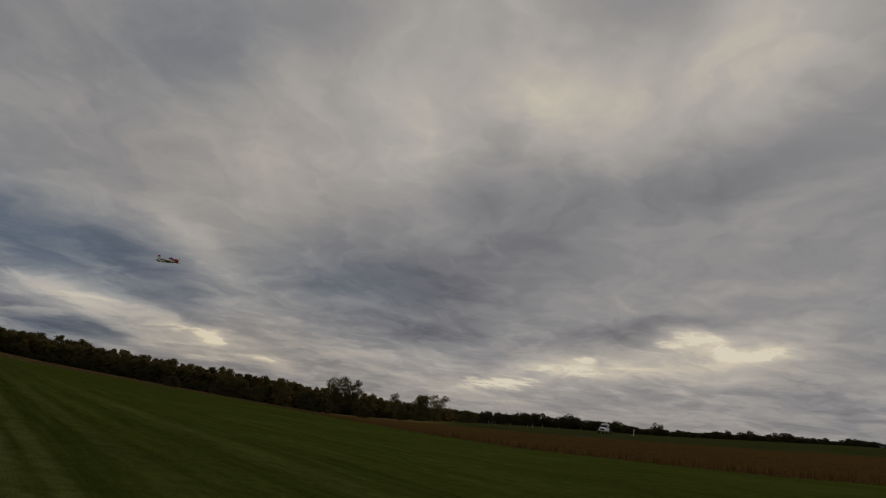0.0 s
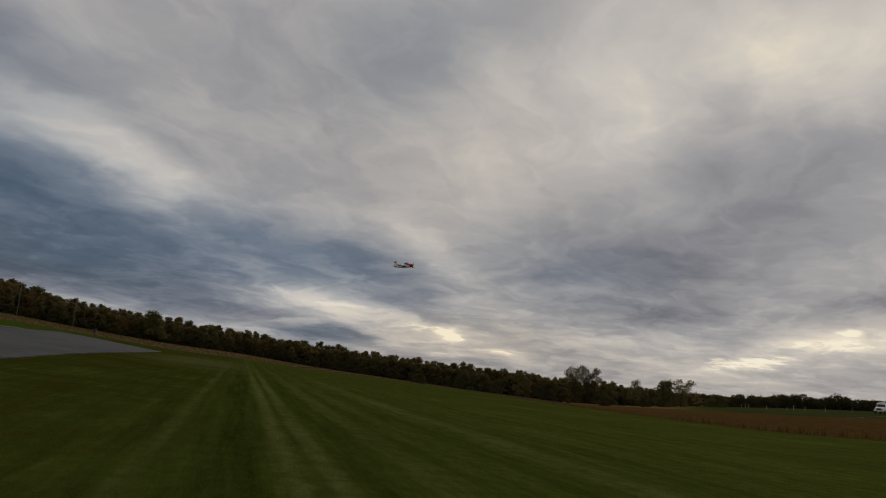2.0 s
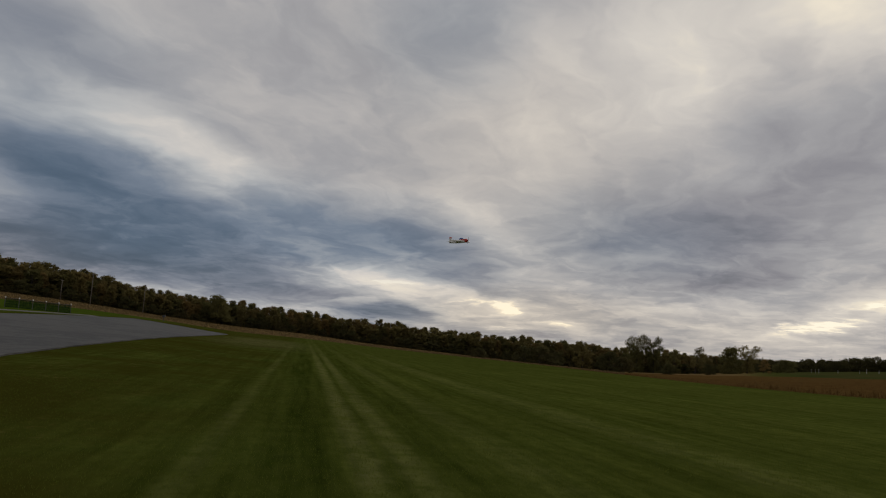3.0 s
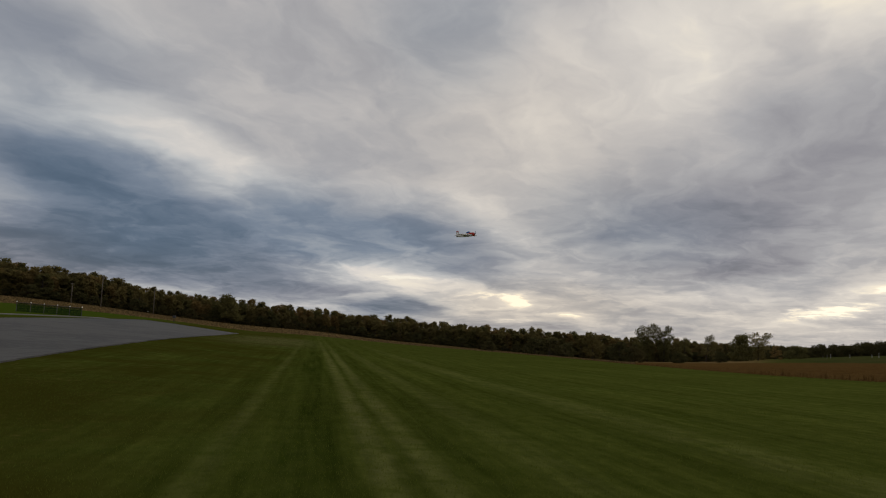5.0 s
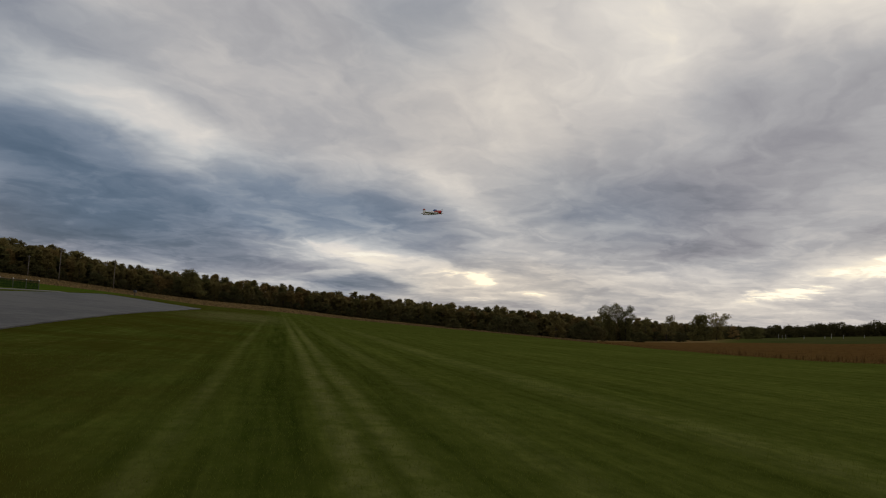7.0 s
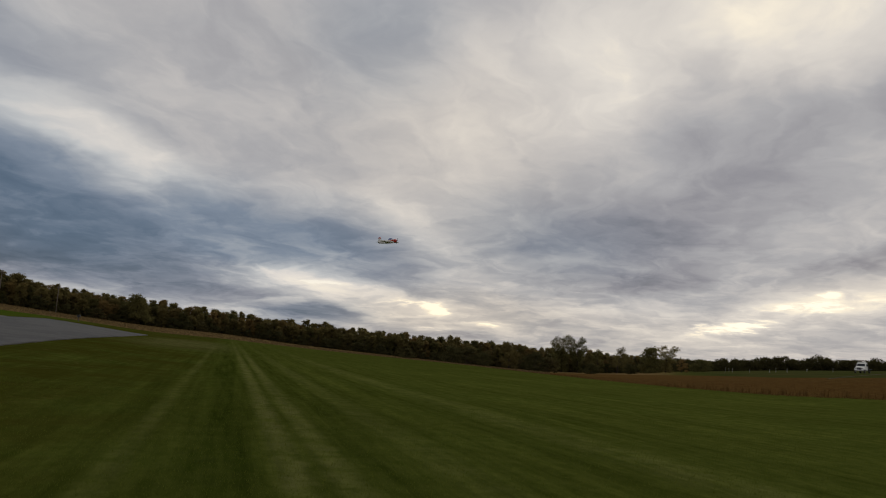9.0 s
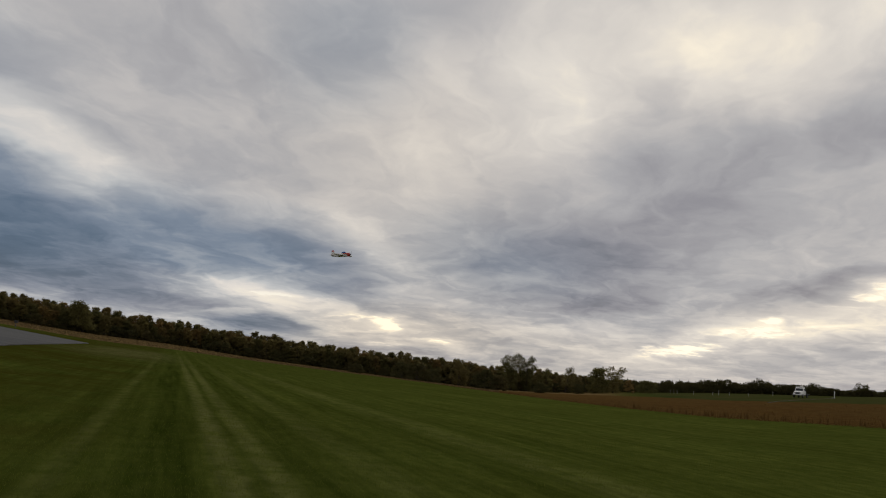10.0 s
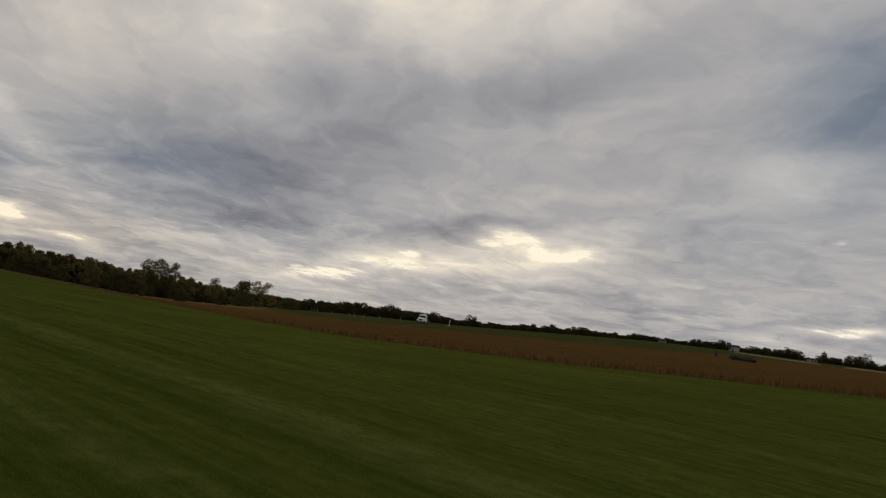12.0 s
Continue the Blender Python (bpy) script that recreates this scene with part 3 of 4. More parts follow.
kinds = [make_tree(11 + i, 10.0, 2.0 + 0.3 * (i % 4), (M_LEAF_OAK, M_LEAF_DARK)[i % 3 == 2], 26 + i % 6, (0.05, 0.16, 0.02)[i % 3], 3500, 0.23, clump=0.25) for i in range(9)]
rng = random.Random(5)
placed = 0
LABELS = ["broad olive-green tree at the edge of the wood", "dark leafy tree in the wood's edge", "rust-tinged autumn tree in the wood's edge"]
for back, step, trim in ((1.0, 0.62, 0.74), (5.0, 0.60, 0.90), (10.0, 0.62, 0.97), (16.0, 0.66, 1.02)):
    az = 58.81
    while az > 0.24:
        r = at_bearing(az, WOOD) + back + rng.uniform(-2.5, 2.5)
        foot = spot(az, r)
        want = EYE + r * math.tan(radians(at_bearing(az, SKYLINE))) - foot.z
        tall = max(3.5, want * rng.uniform(0.82, 1.04) * trim)
        k = placed % len(kinds)
        t = kinds[k] if placed < len(kinds) else copy_thing(kinds[k], Matrix())
        s = tall / 10.0
        t.matrix_basis = Matrix.LocRotScale(foot, Euler((0, 0, rng.uniform(0, 6.28))), Vector((s * rng.uniform(1.15, 1.95) * 0.95 / trim,) * 2 + (s,)))
        tagged(t, LABELS[k % 3], "tree", "trees of the wood")
        placed += 1
        az -= step * rng.uniform(0.75, 1.25)

# ---- single trees and shrubs before the wood ----


def single(az, r, top_el, seed, spread, leaf, label, lobes=9, low=0.1, count=1200, size=0.4, lean=0.0, face=None, vase=False, clump=0.42):
    foot = spot(az, r)
    tall = EYE + r * math.tan(radians(top_el)) - foot.z
    t = make_tree(seed, tall, spread, leaf, lobes, low, count, size, lean, vase=vase, clump=clump)
    t.matrix_basis = Matrix.LocRotScale(foot, Euler((0, 0, radians(az if face is None else face))), Vector((1, 1, 1)))
    return tagged(t, label, "tree")


single(37.63, 236.6, 2.50, 101, 4.4, M_LEAF_DARK, "round-crowned dark tree standing before the wood", 16, 0.2, 4600, 0.27, clump=0.36)
single(5.95, 263.4, 1.36, 102, 4.2, M_LEAF_DARK, "tall round-topped tree with drooping foliage", 22, 0.08, 9000, 0.21, vase=True, clump=0.34)
single(4.75, 264.5, 1.22, 103, 3.6, M_LEAF_DARK, "tall round-topped tree with a loose side crown", 19, 0.06, 7000, 0.21, vase=True, clump=0.34)
single(3.3, 268, 0.42, 104, 3.0, M_LEAF_DARK, "small leafy tree at the wood's end", 11, 0.1, 1800, 0.26, clump=0.34)
single(1.85, 270.4, 0.72, 105, 2.9, M_LEAF_OAK, "thin half-bare tree leaning over the scrub", 14, 0.25, 1700, 0.23, 0.16, clump=0.30)
single(-0.55, 268, 0.78, 106, 4.6, M_LEAF_DARK, "dense dark round-topped tree by the field", 17, 0.02, 5200, 0.30, clump=0.40)
single(-1.65, 271.5, 0.98, 107, 4.2, M_LEAF_OAK, "tall wispy tree with drooping side branches", 20, 0.1, 3900, 0.24, 0.06, vase=True, clump=0.30)
single(-2.75, 276.2, 0.10, 108, 2.6, M_LEAF_OAK, "low wispy tree beside a taller one", 9, 0.1, 900, 0.24, clump=0.34)
single(-4.15, 303, 0.10, 109, 4.6, M_LEAF_DARK, "dark round bush-like tree at the field corner", 13, 0.02, 3000, 0.30)
single(9.93, 258.7, 0.60, 110, 3.4, M_LEAF_OAK, "rust-orange autumn tree at the wood's edge", 14, 0.06, 3200, 0.27, clump=0.36)

shrub = make_tree(140, 3.0, 2.3, M_LEAF_SHRUB, 14, 0.02, 2200, 0.17, name="shrub", clump=0.36)
shrub_at = [(13.15, 233.1, 1.75), (11.93, 237.7, 1.4), (14.28, 236.6, 1.7), (7.93, 228.4, 1.9), (6.97, 233.1, 1.5), (17.76, 228.4, 1), (3.66, 238.9, 1), (0.85, 242.4, 1)]
rng = random.Random(77)
az = 66.73
while az > -3.31:
    shrub_at.append((az, at_bearing(az, WOOD) - 3 + rng.uniform(-2.5, 1), rng.uniform(0.55, 1.15)))
    shrub_at.append((az + 0.5, at_bearing(az, WOOD) + 5 + rng.uniform(-2, 2), rng.uniform(1.2, 1.7)))
    az -= rng.uniform(0.6, 1.1)
for i, (az, r, s) in enumerate(shrub_at):
    t = shrub if i == 0 else copy_thing(shrub, Matrix())
    t.matrix_basis = Matrix.LocRotScale(spot(az, r), Euler((0, 0, rng.uniform(0, 6.28))), Vector((s * rng.uniform(0.9, 1.3), s * rng.uniform(0.9, 1.3), s)))
    tagged(t, "rounded shrub in the scrub along the wood" if i > 7 else "large grey-green shrub standing before the wood", "shrub", "shrubs along the wood")

# ---- far woods along the skyline ----


def far_woods():
    rng = random.Random(21)
    verts, faces = [], []
    az, drift = 0.24, 0.95
    while az > -66:
        drift += 0.35 * (0.95 - drift) + rng.uniform(-0.14, 0.14)
        bulk = drift * (rng.uniform(1.15, 1.45) if rng.random() < 0.10 else rng.uniform(0.86, 1.06))
        if az < -17.19:
            bulk *= 0.78 + 0.34 * math.sin(az * 2.2) * math.sin(az * 0.82 + 1)
        if any(abs(az - h) < w for h, w in ((-32.23, 0.35), (-37.3, 0.4), (-42.28, 0.4))):
            bulk *= 0.55
        crest = at_bearing(az, SKYLINE) + 0.085 + 0.24 * math.exp(-((az + 11.97) / 2.25) ** 2) - 0.10 * math.exp(-((az + 16.75) / 1.55) ** 2)
        for back in (0, 10, 20):
            r = at_bearing(az, WOOD) + back + rng.uniform(-4, 4)
            foot = spot(az + rng.uniform(-0.2, 0.2), r)
            tall = max(2.5, (EYE + r * math.tan(radians(crest)) - foot.z) * bulk * rng.uniform(0.88, 1.03))
            blobs = [(foot.x + rng.uniform(-1.5, 1.5), foot.y + rng.uniform(-1.5, 1.5), foot.z + tall * f, w, w, tall * 0.24)
                     for f, w in ((0.16, 3.0), (0.45, 2.5), (0.78, 1.7))]
            v, f = leaves(rng, blobs, 640, 0.42, 0.3, 0.02)
            faces += [tuple(i + len(verts) for i in q) for q in f]
            verts += v
        az -= 0.235
    ob = link("far_woods", verts, faces, M_LEAF_FAR)
    return tagged(ob, "distant dark belt of mixed woodland on the skyline", "woods", kind="stuff")


far_woods()

# ---- poles, fence and path beyond the runway ----


def utility_pole(az, r, top_el, label):
    foot = spot(az, r)
    tall = EYE + r * math.tan(radians(top_el)) - foot.z
    ob = empty("utility_pole", Matrix.Translation(foot) @ pose(0, 0, 0, 0, 0, az), label, "utility pole", "poles along the wood")
    part("shaft", tube(bmesh.new(), (0, 0, -0.3), (0, 0, tall), 0.12, 0.08, 10), M_TIMBER, ob, smooth=True)
    part("crossarm", box(bmesh.new(), 0, -0.16, tall - 0.3, 0.7, 0.08, 0.09, 0.012), M_TIMBER, ob)
    for x in (-0.3, 0.3):
        part("insulator", tube(bmesh.new(), (x, -0.16, tall - 0.26), (x, -0.16, tall - 0.12), 0.05, 0.035, 8), M_CONCRETE, ob, "pale grey insulator")
    return ob


utility_pole(48.11, 212.1, 2.832, "grey weathered timber pole before the wood")
utility_pole(46.22, 198.1, 3.432, "tall grey timber pole standing at the weeds")
utility_pole(42.75, 207.4, 2.918, "grey timber pole rising before dark trees")


def net_fence():
    a, b = spot(51.35, 86.2), spot(47.39, 90.9)
    along = (b - a)
    yaw = math.degrees(math.atan2(along.y, along.x))
    ob = empty("net_fence", Matrix.Translation(a) @ pose(0, 0, 0, 0, 0, yaw), "low green net fence on posts with pale caps", "fence")
    reach = Vector((along.x, along.y)).length
    for i in range(6):
        x = reach * i / 5
        z = along.z * i / 5
        p = part("post", tube(bmesh.new(), (x, 0, z - 0.3), (x, 0, z + 0.98), 0.035, 0.035, 8), M_DARK, ob)
        part("cap", tube(bmesh.new(), (x, 0, z + 0.98), (x, 0, z + 1.08), 0.055, 0.05, 8), M_WHITE, p, "pale post cap")
    for i in range(5):
        bm = bmesh.new()
        x0, x1 = reach * i / 5 + 0.06, reach * (i + 1) / 5 - 0.06
        for j in range(14):
            x = x0 + (x1 - x0) * (j + 0.5) / 14
            z = along.z * x / reach
            box(bm, x, 0.006 * math.sin(j * 1.7), z + 0.48, (x1 - x0) / 14 * 0.62, 0.012, 0.86)
        for h in (0.1, 0.36, 0.62, 0.88):
            box(bm, (x0 + x1) / 2, 0.014, along.z * (i + 0.5) / 5 + h, x1 - x0, 0.012, 0.05)
        part("net_panel", bm, M_NET, ob)
    part("rail", tube(bmesh.new(), (0, 0, 0.96), (reach, 0, 0.96 + along.z), 0.02, 0.02, 6), M_DARK, ob)


net_fence()
p, q = spot(53.05, 69.9), spot(45.87, 92.6)
path = draped("path", Vector((p.x, p.y)) * 1.03, Vector((q.x, q.y)) * 1.03, 0.45, M_PATH, 0.05, 40, 2, 0.05)
tagged(path, "narrow pale concrete path behind the runway", "path", kind="structure")

marker = empty("marker_post", Matrix.Translation(spot(41.31, 130.5)), "small dark post at the edge of the turf", "post")
part("stake", tube(bmesh.new(), (0, 0, -0.2), (0, 0, 0.75), 0.06, 0.05, 8), M_DARK, marker)
part("head", box(bmesh.new(), 0, 0, 0.85, 0.55, 0.2, 0.4, 0.03), M_DARK, marker)

# ---- white field posts ----
for i, (az, el, tall) in enumerate(((-5.74, -0.644, 0.326), (-5.99, -0.626, 0.292), (-6.21, -0.626, 0.326), (-7.36, -0.566, 0.275), (-8.65, -0.498, 0.223), (-9.05, -0.472, 0.386), (-9.76, -0.429, 0.283), (-11, -0.343, 0.223), (-12.59, -0.24, 0.36))):
    r = reach(az, el, 128)
    tall = r * math.tan(radians(tall * 0.8))
    foot = spot(az, r)
    ob = empty("field_post", Matrix.Translation(foot) @ pose(0, 0, 0, 0, 0, az + 12 * i), "white-painted post in the far grass", "post", "white posts beyond the field")
    part("shaft", box(bmesh.new(), 0, 0, tall / 2 - 0.1, 0.10, 0.10, tall + 0.2, 0.015), M_SHED, ob)
    part("top", box(bmesh.new(), 0, 0, tall + 0.02, 0.13, 0.13, 0.05, 0.012, 0.6), M_WHITE, ob)

foot = spot(-16.39, reach(-16.39, -0.069, 128.2))
ob = empty("station_post", Matrix.Translation(foot) @ pose(0, 0, 0, 0, 0, -10), "tall white post on a pale concrete pad", "post")
part("shaft", box(bmesh.new(), 0, 0, 0.85, 0.15, 0.15, 1.7, 0.02), M_WHITE, ob)
part("pad", box(bmesh.new(), -0.25, 0, 0.03, 0.8, 0.7, 0.2, 0.04), M_CONCRETE, ob, "pale concrete pad")
part("sensor_box", box(bmesh.new(), 0, -0.12, 1.5, 0.26, 0.10, 0.24, 0.02), M_WHITE, ob)

p, q = spot(-16.35, reach(-16.39, -0.069, 128.2) - 1), spot(-12.32, 97.9)
worn_track = draped("farm_track", (p.x, p.y), (q.x, q.y), 0.11, M_SAND, 0.05, 40, 2, 0.12)
tagged(worn_track, "thin pale worn track leading to a post", "track", kind="structure")

# ---- the white work truck ----


def work_truck():
    foot = spot(-14.32, reach(-14.32, -0.206, 139.8))
    d = bearing(-14.32)
    yaw = math.degrees(math.atan2(d.x, -d.y)) - 13
    ob = empty("work_truck", Matrix.Translation(foot) @ pose(0, 0, 0, 0, 0, yaw) @ Matrix.Scale(0.98, 4), "white bonneted work truck with a flat bed, parked on grass", "truck")
    # forward is +y
    bm = bmesh.new()
    ring = lambda y, w, z0, z1: [(-w, y, z0), (w, y, z0), (w, y, z1 - 0.12), (w - 0.14, y, z1), (-w + 0.14, y, z1), (-w, y, z1 - 0.12)]
    loft(bm, [ring(1.15, 1.02, 0.75, 1.62), ring(2.0, 0.98, 0.75, 1.56), ring(2.75, 0.90, 0.75, 1.46), ring(2.9, 0.84, 0.80, 1.38)])
    hood = part("hood", bm, M_WHITE, ob)
    bm = bmesh.new()
    box(bm, 0, 2.92, 1.1, 1.0, 0.06, 0.46, 0.02)
    grille = part("grille", bm, M_DARK, hood, "dark slatted grille")
    for x in (-0.68, 0.68):
        part("headlight", box(bmesh.new(), x, 2.9, 1.12, 0.26, 0.08, 0.24, 0.02), M_CHROME, hood)
    bm = bmesh.new()
    ring = lambda y, w, z0, z1: [(-w, y, z0), (w, y, z0), (w, y, (z0 + z1) / 2), (w - 0.12, y, z1), (-w + 0.12, y, z1), (-w, y, (z0 + z1) / 2)]
    loft(bm, [ring(-0.65, 1.05, 0.75, 2.45), ring(0.55, 1.05, 0.75, 2.48), ring(0.75, 1.05, 0.75, 2.35), ring(1.2, 1.04, 0.75, 1.66)])
    cab = part("cab", bm, M_WHITE, ob)
    bm = bmesh.new()
    v = [bm.verts.new(p) for p in ((-0.86, 1.20, 1.70), (0.86, 1.20, 1.70), (0.82, 0.80, 2.30), (-0.82, 0.80, 2.30))]
    w = [bm.verts.new(u.co + Vector((0, -0.04, -0.03))) for u in v]
    bm.faces.new(v), bm.faces.new(w[::-1])
    for i in range(4):
        bm.faces.new((v[i], w[i], w[(i + 1) % 4], v[(i + 1) % 4]))
    part("windscreen", bm, M_GLASS_DARK, cab, "dark windscreen")
    for x in (-1.04, 1.04):
        door = part("door", box(bmesh.new(), x, 0.3, 1.25, 0.06, 1.1, 0.95, 0.02), M_WHITE, cab)
        part("side_window", box(bmesh.new(), x * 0.985, 0.2, 2.0, 0.05, 0.85, 0.5, 0.02), M_GLASS_DARK, door, "dark side window")
        part("mirror", box(bmesh.new(), x * 1.22, 0.95, 1.85, 0.18, 0.08, 0.38, 0.02), M_DARK, cab)
        fender = bmesh.new()
        box(fender, x * 0.9, 2.1, 0.98, 0.30, 1.25, 0.38, 0.10)
        part("fender", fender, M_WHITE, ob)
        for y, z in ((2.1, 0.48), (-2.5, 0.48)):
            tyre = part("wheel", tube(bmesh.new(), (x * 0.82, y, z), (x * 1.06, y, z), 0.48, 0.48, 18), M_RUBBER, ob)
            part("rim", tube(bmesh.new(), (x * 1.05, y, z), (x * 1.09, y, z), 0.25, 0.22, 12), M_CHROME, tyre)
    part("bumper", box(bmesh.new(), 0, 3.0, 0.72, 2.1, 0.18, 0.26, 0.04), M_CHROME, ob)
    part("chassis", box(bmesh.new(), 0, -0.8, 0.68, 0.9, 6.8, 0.22, 0.02), M_DARK, ob)
    part("flat_bed", box(bmesh.new(), 0, -2.6, 1.02, 2.3, 3.7, 0.18, 0.02), M_DARK, ob, "dark flat bed")
    part("headboard", box(bmesh.new(), 0, -0.80, 1.6, 2.2, 0.08, 1.1, 0.02), M_DARK, ob)
    part("tool_box", box(bmesh.new(), 0, -1.3, 1.42, 2.0, 0.7, 0.6, 0.04), M_DARK, ob)
    part("roof_rack", box(bmesh.new(), 0, 0.05, 2.62, 1.7, 0.9, 0.14, 0.03), M_WHITE, cab)


work_truck()

# ---- far farm buildings ----


def farmhouse(az, back, wide, deep, eaves, ridge, wall_mat, yaw, label):
    r = at_bearing(az, WOOD) - back
    ob = empty("farmhouse", Matrix.Translation(spot(az, r)) @ pose(0, 0, 0, 0, 0, az + yaw), label, "house")
    part("wall", box(bmesh.new(), 0, 0, eaves / 2 - 0.5, wide, deep, eaves + 1.0), wall_mat, ob)
    bm = bmesh.new()
    w, d = wide / 2 + 0.3, deep / 2 + 0.4
    loft(bm, [[(-w, -d, eaves), (-w, d, eaves), (-w, d, eaves + 0.2), (-w, 0, ridge), (-w, -d, eaves + 0.2)],
              [(w, -d, eaves), (w, d, eaves), (w, d, eaves + 0.2), (w, 0, ridge), (w, -d, eaves + 0.2)]])
    part("roof", bm, M_ROOF, ob)
    for x in (-wide * 0.28, wide * 0.28):
        win = part("window", box(bmesh.new(), x, -deep / 2, eaves * 0.55, 1.2, 0.12, 1.3, 0.02), M_WHITE, ob)
        part("pane", box(bmesh.new(), x, -deep / 2 - 0.05, eaves * 0.55, 0.95, 0.06, 1.05), M_GLASS_DARK, win)
    part("door", box(bmesh.new(), 0, -deep / 2 - 0.03, 1.0, 1.0, 0.1, 2.0, 0.02), M_DARK, ob)


farmhouse(-32.23, 4, 6.0, 5.0, 1.6, 2.8, M_SHED, 30, "small white farm shed with a dark roof, far off")
farmhouse(-37.3, 4, 6.5, 6.0, 3.0, 4.6, M_SIDING, -20, "pale pinkish farmhouse among distant trees")
farmhouse(-42.28, 4, 7.0, 6.0, 1.6, 2.4, M_SHED, 15, "long low pale building beyond the field")


def bank(a, b, wide, rise, label):
    """A sandy track on a low bank, its near face sloping up."""
    a, b = Vector(a), Vector(b)
    verts, faces = [], []
    for i in range(41):
        c = a.lerp(b, i / 40)
        out = Vector((c.x, c.y, 0)).normalized()
        for k, h in ((0.0, -0.2), (0.35, rise), (0.8, rise + 0.1), (1.0, -0.3)):
            p = c + out * (k * wide)
            verts.append((p.x, p.y, height(p.x, p.y) + h * min(1.0, i / 4 + 0.3, (40 - i) / 4 + 0.3)))
    for i in range(40):
        for j in range(3):
            faces.append((i * 4 + j, (i + 1) * 4 + j, (i + 1) * 4 + j + 1, i * 4 + j + 1))
    return tagged(link("farm_track", verts, faces, M_BANK), label, "track", kind="structure")


bank(spot(-37.3, 384.6), spot(-42.82, 279.7), 6, 0.35, "pale sandy farm track along a low bank")
bank(spot(-44.24, 250.5), spot(-51.98, 221.4), 6, 0.25, "pale sandy farm track at the field's end")


def harrow():
    foot = spot(-37.92, 135.2)
    ob = empty("disc_harrow", Matrix.Translation(foot) @ pose(0, 0, 0, 0, 0, -37.92 + 15), "dark blue-green disc harrow standing in the field", "farm implement")
    steel = plain("harrow_paint", (0.025, 0.040, 0.036), 0.6, 0.1, 0.4, 3.0)
    part("frame", box(bmesh.new(), 0, 0, 0.75, 4.6, 0.18, 0.16, 0.02), steel, ob)
    part("frame", box(bmesh.new(), 0, 1.2, 0.75, 4.2, 0.18, 0.16, 0.02), steel, ob)
    part("drawbar", tube(bmesh.new(), (0, 1.2, 0.75), (-2.9, -1.2, 0.5), 0.09, 0.07, 8), steel, ob)
    for i in range(12):
        x = -2.1 + i * 0.38
        part("disc", tube(bmesh.new(), (x, 0.05, 0.30), (x + 0.05, 0.07, 0.30), 0.30, 0.26, 14), M_DARK, ob)
    for x in (-1.5, 1.5):
        part("wheel", tube(bmesh.new(), (x, 0.6, 0.38), (x + 0.2, 0.6, 0.38), 0.38, 0.38, 16), M_RUBBER, ob)
        part("mast", tube(bmesh.new(), (x, 0.6, 0.5), (x * 0.4, 0.3, 1.35), 0.06, 0.05, 8), steel, ob)


harrow()
barrel = empty("field_marker", Matrix.Translation(spot(-36.14, 163.1)), "small dark drum standing in the brown field", "drum")
part("drum", tube(bmesh.new(), (0, 0, -0.1), (0, 0, 0.85), 0.32, 0.32, 16), M_DARK, barrel)
part("rim", tube(bmesh.new(), (0, 0, 0.85), (0, 0, 0.9), 0.34, 0.34, 16), M_DARK, barrel)

# ---- the model aeroplane, in flight ----


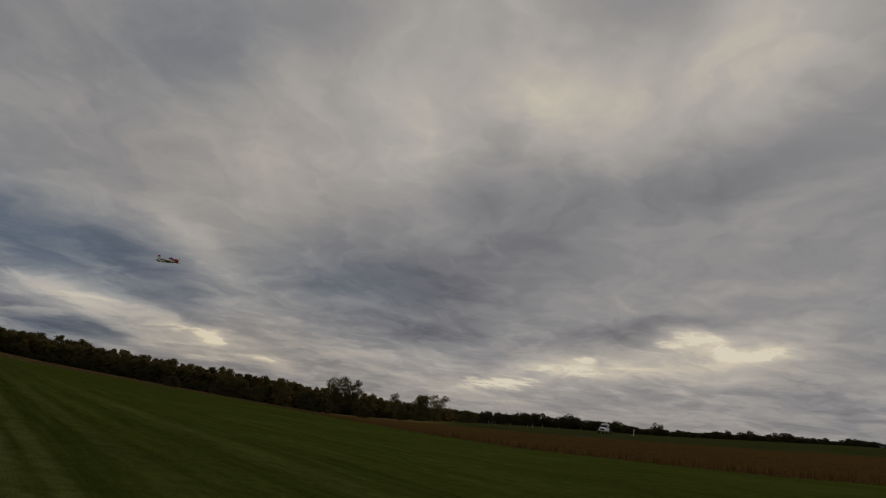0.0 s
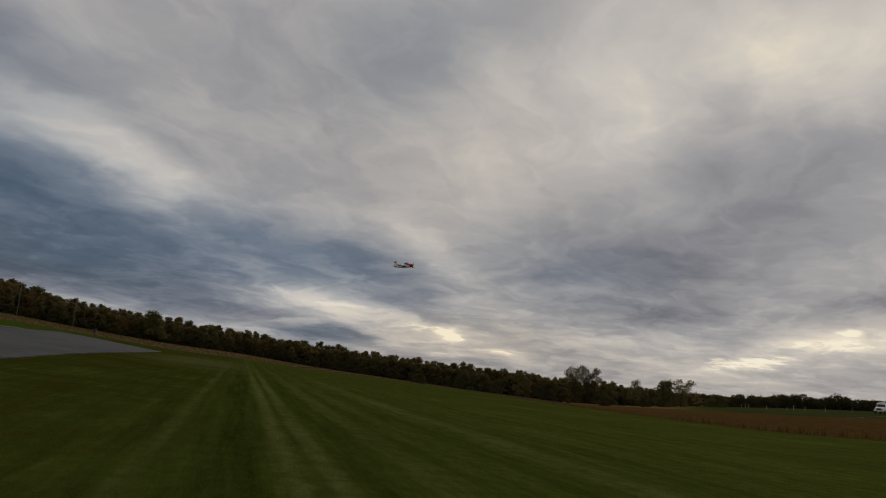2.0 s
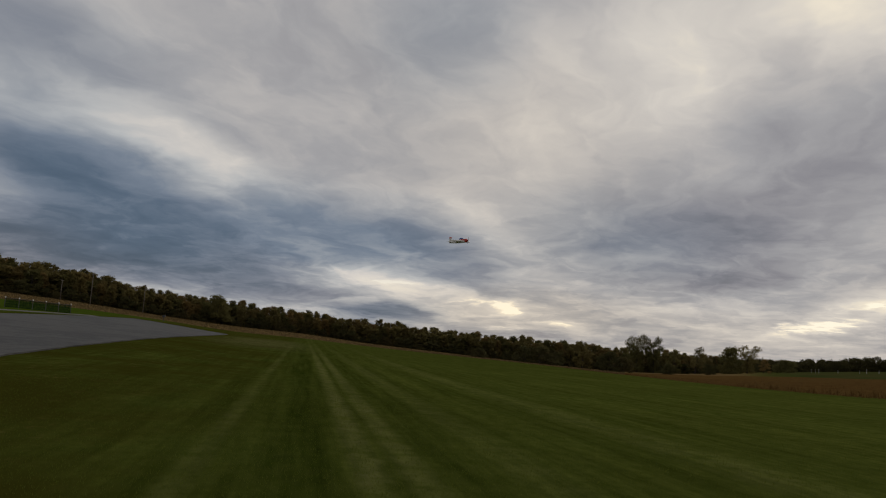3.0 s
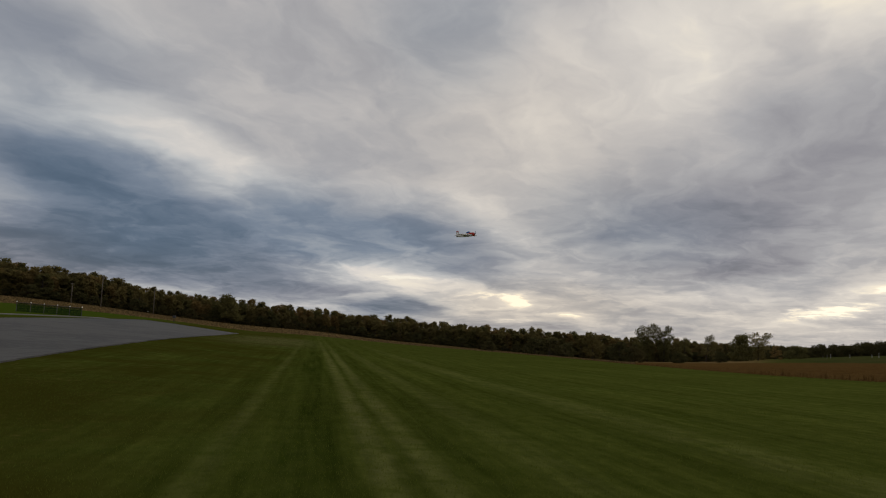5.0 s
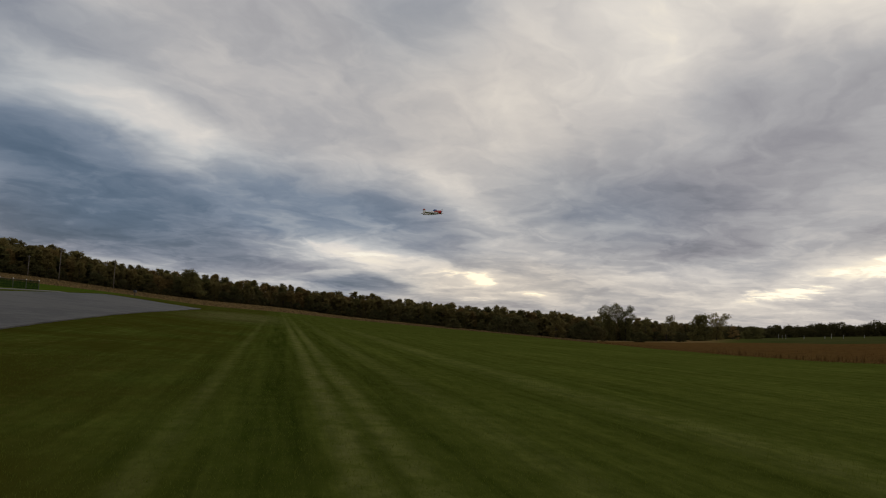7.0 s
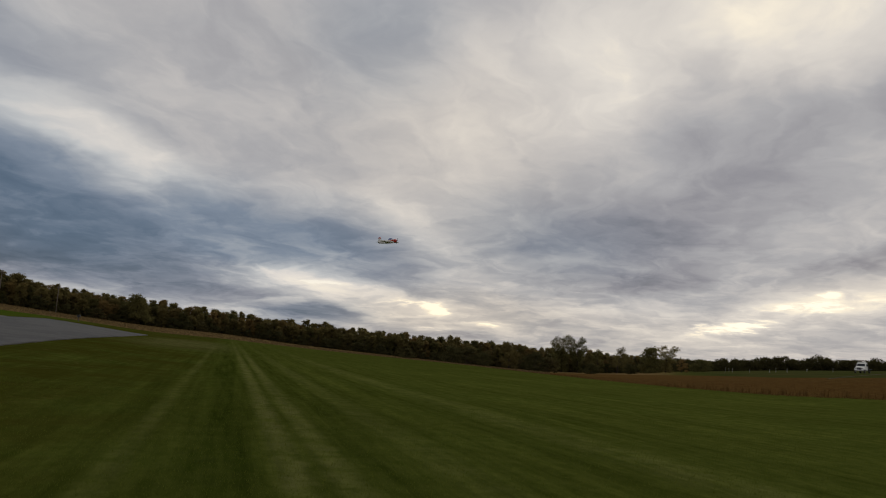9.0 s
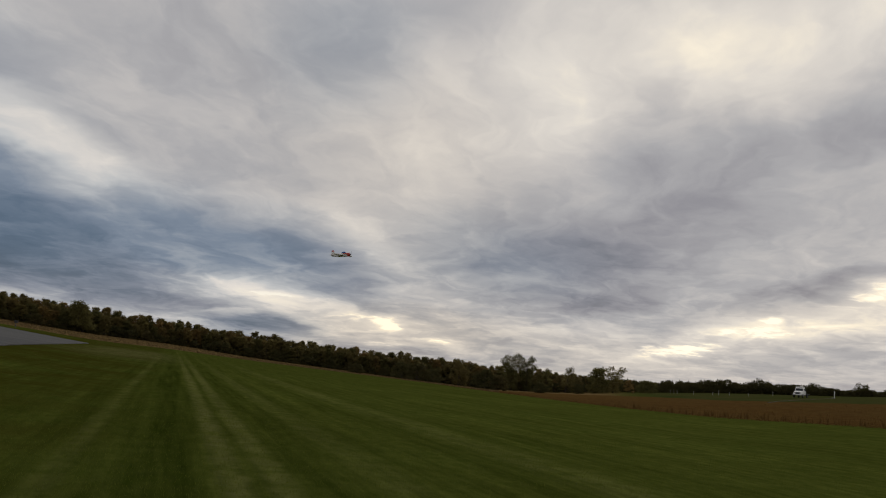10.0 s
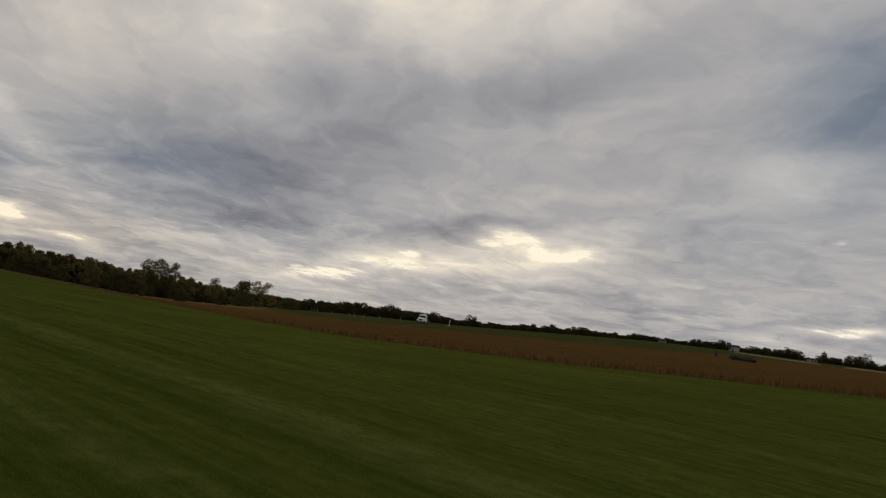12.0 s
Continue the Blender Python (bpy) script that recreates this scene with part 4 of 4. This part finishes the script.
def model_aeroplane():
    place = Vector((0, 0, EYE)) + bearing(PLANE_AZ, PLANE_EL) * 30.0
    right = bearing(PLANE_AZ).cross(Vector((0, 0, 1)))
    near = -bearing(PLANE_AZ)
    nose = (right * 0.74 + near * 0.67 + Vector((0, 0, 0.03))).normalized()
    side = Vector((0, 0, 1)).cross(nose).normalized()
    up = nose.cross(side)
    tilt = radians(4)
    side, up = side * math.cos(tilt) + up * math.sin(tilt), up * math.cos(tilt) - side * math.sin(tilt)
    m = Matrix((nose, side, up)).transposed().to_4x4()
    m.translation = place
    ob = empty("model_aeroplane", m, "white model aeroplane with red nose and blue canopy, in flight", "model aeroplane")

    def oval(x, w, z0, z1, sides=14):
        c, h = (z0 + z1) / 2, (z1 - z0) / 2
        return [(x, math.copysign(abs(math.cos(a)) ** 0.75, math.cos(a)) * w, c + math.copysign(abs(math.sin(a)) ** 0.75, math.sin(a)) * h)
                for a in (math.tau * i / sides for i in range(sides))]

    body = part("fuselage", loft(bmesh.new(), [oval(-0.50, 0.012, -0.045, 0.01), oval(-0.34, 0.028, -0.07, 0.03), oval(-0.10, 0.050, -0.085, 0.05),
                                               oval(0.10, 0.060, -0.095, 0.065), oval(0.30, 0.058, -0.095, 0.068), oval(0.38, 0.052, -0.085, 0.062)]), M_CREAM, ob, smooth=True)
    part("cowl", loft(bmesh.new(), [oval(0.375, 0.0535, -0.087, 0.064), oval(0.43, 0.050, -0.080, 0.055), oval(0.475, 0.040, -0.058, 0.035), oval(0.492, 0.026, -0.038, 0.015)]), M_RED, body, "glossy red cowl", True)
    part("canopy", loft(bmesh.new(), [oval(0.02, 0.010, 0.050, 0.066), oval(0.07, 0.034, 0.050, 0.105), oval(0.15, 0.042, 0.050, 0.125),
                                      oval(0.22, 0.038, 0.050, 0.108), oval(0.28, 0.012, 0.050, 0.070)]), M_BLUE, body, "blue tinted canopy", True)
    part("spinner", tube(bmesh.new(), (0.490, 0, -0.012), (0.54, 0, -0.012), 0.022, 0.004, 12), M_BLACK, ob, smooth=True)
    prop = bmesh.new()
    for s in (-1, 1):
        box(prop, 0.508, s * 0.030, -0.012 + s * 0.062, 0.006, 0.020, 0.115, 0.002, 0.7)
    part("propeller", prop, M_BLACK, ob)

    def panel(name, pts, thick, mat, parent, axis, label=""):
        """A lifting surface: a rounded flat outline with thickness along one axis."""
        off = Vector(axis) * thick / 2
        bm = bmesh.new()
        mid = sum((Vector(p) for p in pts), Vector()) / len(pts)
        slim = [mid + (Vector(p) - mid) * 0.93 for p in pts]
        loft(bm, [[p - off for p in slim], [Vector(p) - off * 0.3 for p in pts], [Vector(p) + off * 0.3 for p in pts], [p + off for p in slim]])
        return part(name, bm, mat, parent, label)

    for s in (-1, 1):
        wing = panel("wing", [(0.19, s * 0.04, -0.02), (0.16, s * 0.50, -0.015), (0.145, s * 0.53, -0.015), (0.02, s * 0.53, -0.015), (-0.04, s * 0.04, -0.02)], 0.034, M_CREAM, ob, (0, 0, 1))
        panel("aileron", [(0.016, s * 0.50, -0.015), (-0.045, s * 0.49, -0.015), (-0.095, s * 0.08, -0.02), (-0.042, s * 0.08, -0.02)], 0.010, M_RED, wing, (0, 0, 1), "red aileron")
        panel("wing_stripe", [(0.17, s * 0.34, 0.001), (0.168, s * 0.40, 0.001), (0.03, s * 0.40, 0.001), (0.02, s * 0.34, 0.001)], 0.008, M_RED, wing, (0, 0, 1), "red wing stripe")
        panel("tailplane", [(-0.36, s * 0.015, 0.0), (-0.40, s * 0.19, 0.0), (-0.46, s * 0.20, 0.0), (-0.50, s * 0.015, 0.0)], 0.010, M_CREAM, ob, (0, 0, 1))
        panel("side_flash", [(0.40, s * 0.0535, 0.05), (0.40, s * 0.0535, -0.02), (0.20, s * 0.061, 0.02), (0.12, s * 0.061, 0.045)], 0.006, M_RED, body, (0, 1, 0), "red side flash")
        panel("root_panel", [(0.20, s * 0.062, -0.015), (0.16, s * 0.062, -0.045), (0.0, s * 0.060, -0.045), (0.04, s * 0.061, -0.012)], 0.006, M_BLACK, body, (0, 1, 0), "black root panel")
    fin = panel("fin", [(-0.30, 0, 0.02), (-0.40, 0, 0.19), (-0.44, 0, 0.20), (-0.44, 0, -0.01)], 0.010, M_CREAM, ob, (0, 1, 0))
    panel("fin_tip", [(-0.36, 0, 0.145), (-0.385, 0, 0.185), (-0.41, 0, 0.207), (-0.438, 0, 0.207), (-0.438, 0, 0.145)], 0.014, M_RED, fin, (0, 1, 0), "red fin tip")
    rudder = panel("rudder", [(-0.445, 0, 0.20), (-0.50, 0, 0.195), (-0.53, 0, 0.0), (-0.51, 0, -0.045), (-0.445, 0, -0.02)], 0.009, M_CREAM, ob, (0, 1, 0))
    panel("rudder_tip", [(-0.448, 0, 0.203), (-0.499, 0, 0.197), (-0.508, 0, 0.145), (-0.448, 0, 0.145)], 0.013, M_RED, rudder, (0, 1, 0), "red rudder tip")


PLANE_AZ, PLANE_EL = 19.8, 7.9
model_aeroplane()

# ---- turf, stubble and weeds ----


def blades(name, places, lo, hi, wide, mat, label, category, seed, droop=0.5):
    """Thin upright leaves, a triangle each, on the ground."""
    g = np.random.default_rng(seed)
    n_all = len(places)
    base = np.array([(x, y, height(x, y)) for x, y in places])
    a = g.uniform(0, math.tau, n_all)
    tall = g.uniform(lo, hi, n_all)
    w = wide * g.uniform(0.6, 1.4, n_all)
    d = np.stack([np.cos(a), np.sin(a), 0 * a], 1) * w[:, None] / 2
    b = g.uniform(0, math.tau, n_all)
    tip = base + np.stack([np.cos(b) * tall * droop, np.sin(b) * tall * droop, tall], 1)
    low = base - [0, 0, 0.02]
    verts = np.stack([low - d, low + d, tip], 1).reshape(-1, 3)
    ob = link(name, verts.tolist(), np.arange(3 * n_all).reshape(-1, 3).tolist(), mat)
    return tagged(ob, label, category, kind="stuff")


g = np.random.default_rng(3)
az, r = g.uniform(-180, 180, 300000), 0.4 + 23 * g.uniform(0, 1, 300000) ** 0.9
places = [(-math.sin(radians(a)) * d, math.cos(radians(a)) * d) for a, d in zip(az, r)]
inside = lambda x, y: -0.3 < (Vector((x, y)) - corner).dot(aside) < 13.3
blades("grass", [p for p in places if not inside(*p)], 0.018, 0.045, 0.012, M_TURF, "short mown green grass blades", "grass", 4, 0.9)

az = g.uniform(-68, 11.2, 30000)
r = at_bearing(az, TURF_END) - 1.2 + 42 * g.uniform(0, 1, 30000) ** 1.8
blades("stubble", [(-math.sin(radians(a)) * d, math.cos(radians(a)) * d) for a, d in zip(az, r)], 0.03, 0.09, 0.07, M_STALK, "dry brown crop stalks standing in the field", "crop", 5, 0.4)

az = g.uniform(6.8, 68, 26000)
near, far = at_bearing(az, TURF_END), at_bearing(az, WOOD)
r = near - 2 + (far - near) * g.uniform(0, 1, 26000)
blades("weeds", [(-math.sin(radians(a)) * d, math.cos(radians(a)) * d) for a, d in zip(az, r)], 0.08, 0.26, 0.22, M_WEED, "tall dry tan weeds before the wood", "weeds", 6, 0.3)

az = g.uniform(-53, -1, 4200)
r = at_bearing(az, TURF_END) + 0.4 + 3.2 * g.uniform(0, 1, 4200) ** 2
keep = (np.sin(az * 5.1) + np.sin(az * 13.7 + 1) + np.sin(az * 29.0)) > g.uniform(-0.6, 2.2, 4200)
blades("dry_stalks", [(-math.sin(radians(a)) * d, math.cos(radians(a)) * d) for a, d, ok in zip(az, r, keep) if ok], 0.2, 0.5, 0.05, M_STALK, "tall dry stalks along the edge of the turf", "stalks", 8, 0.15)
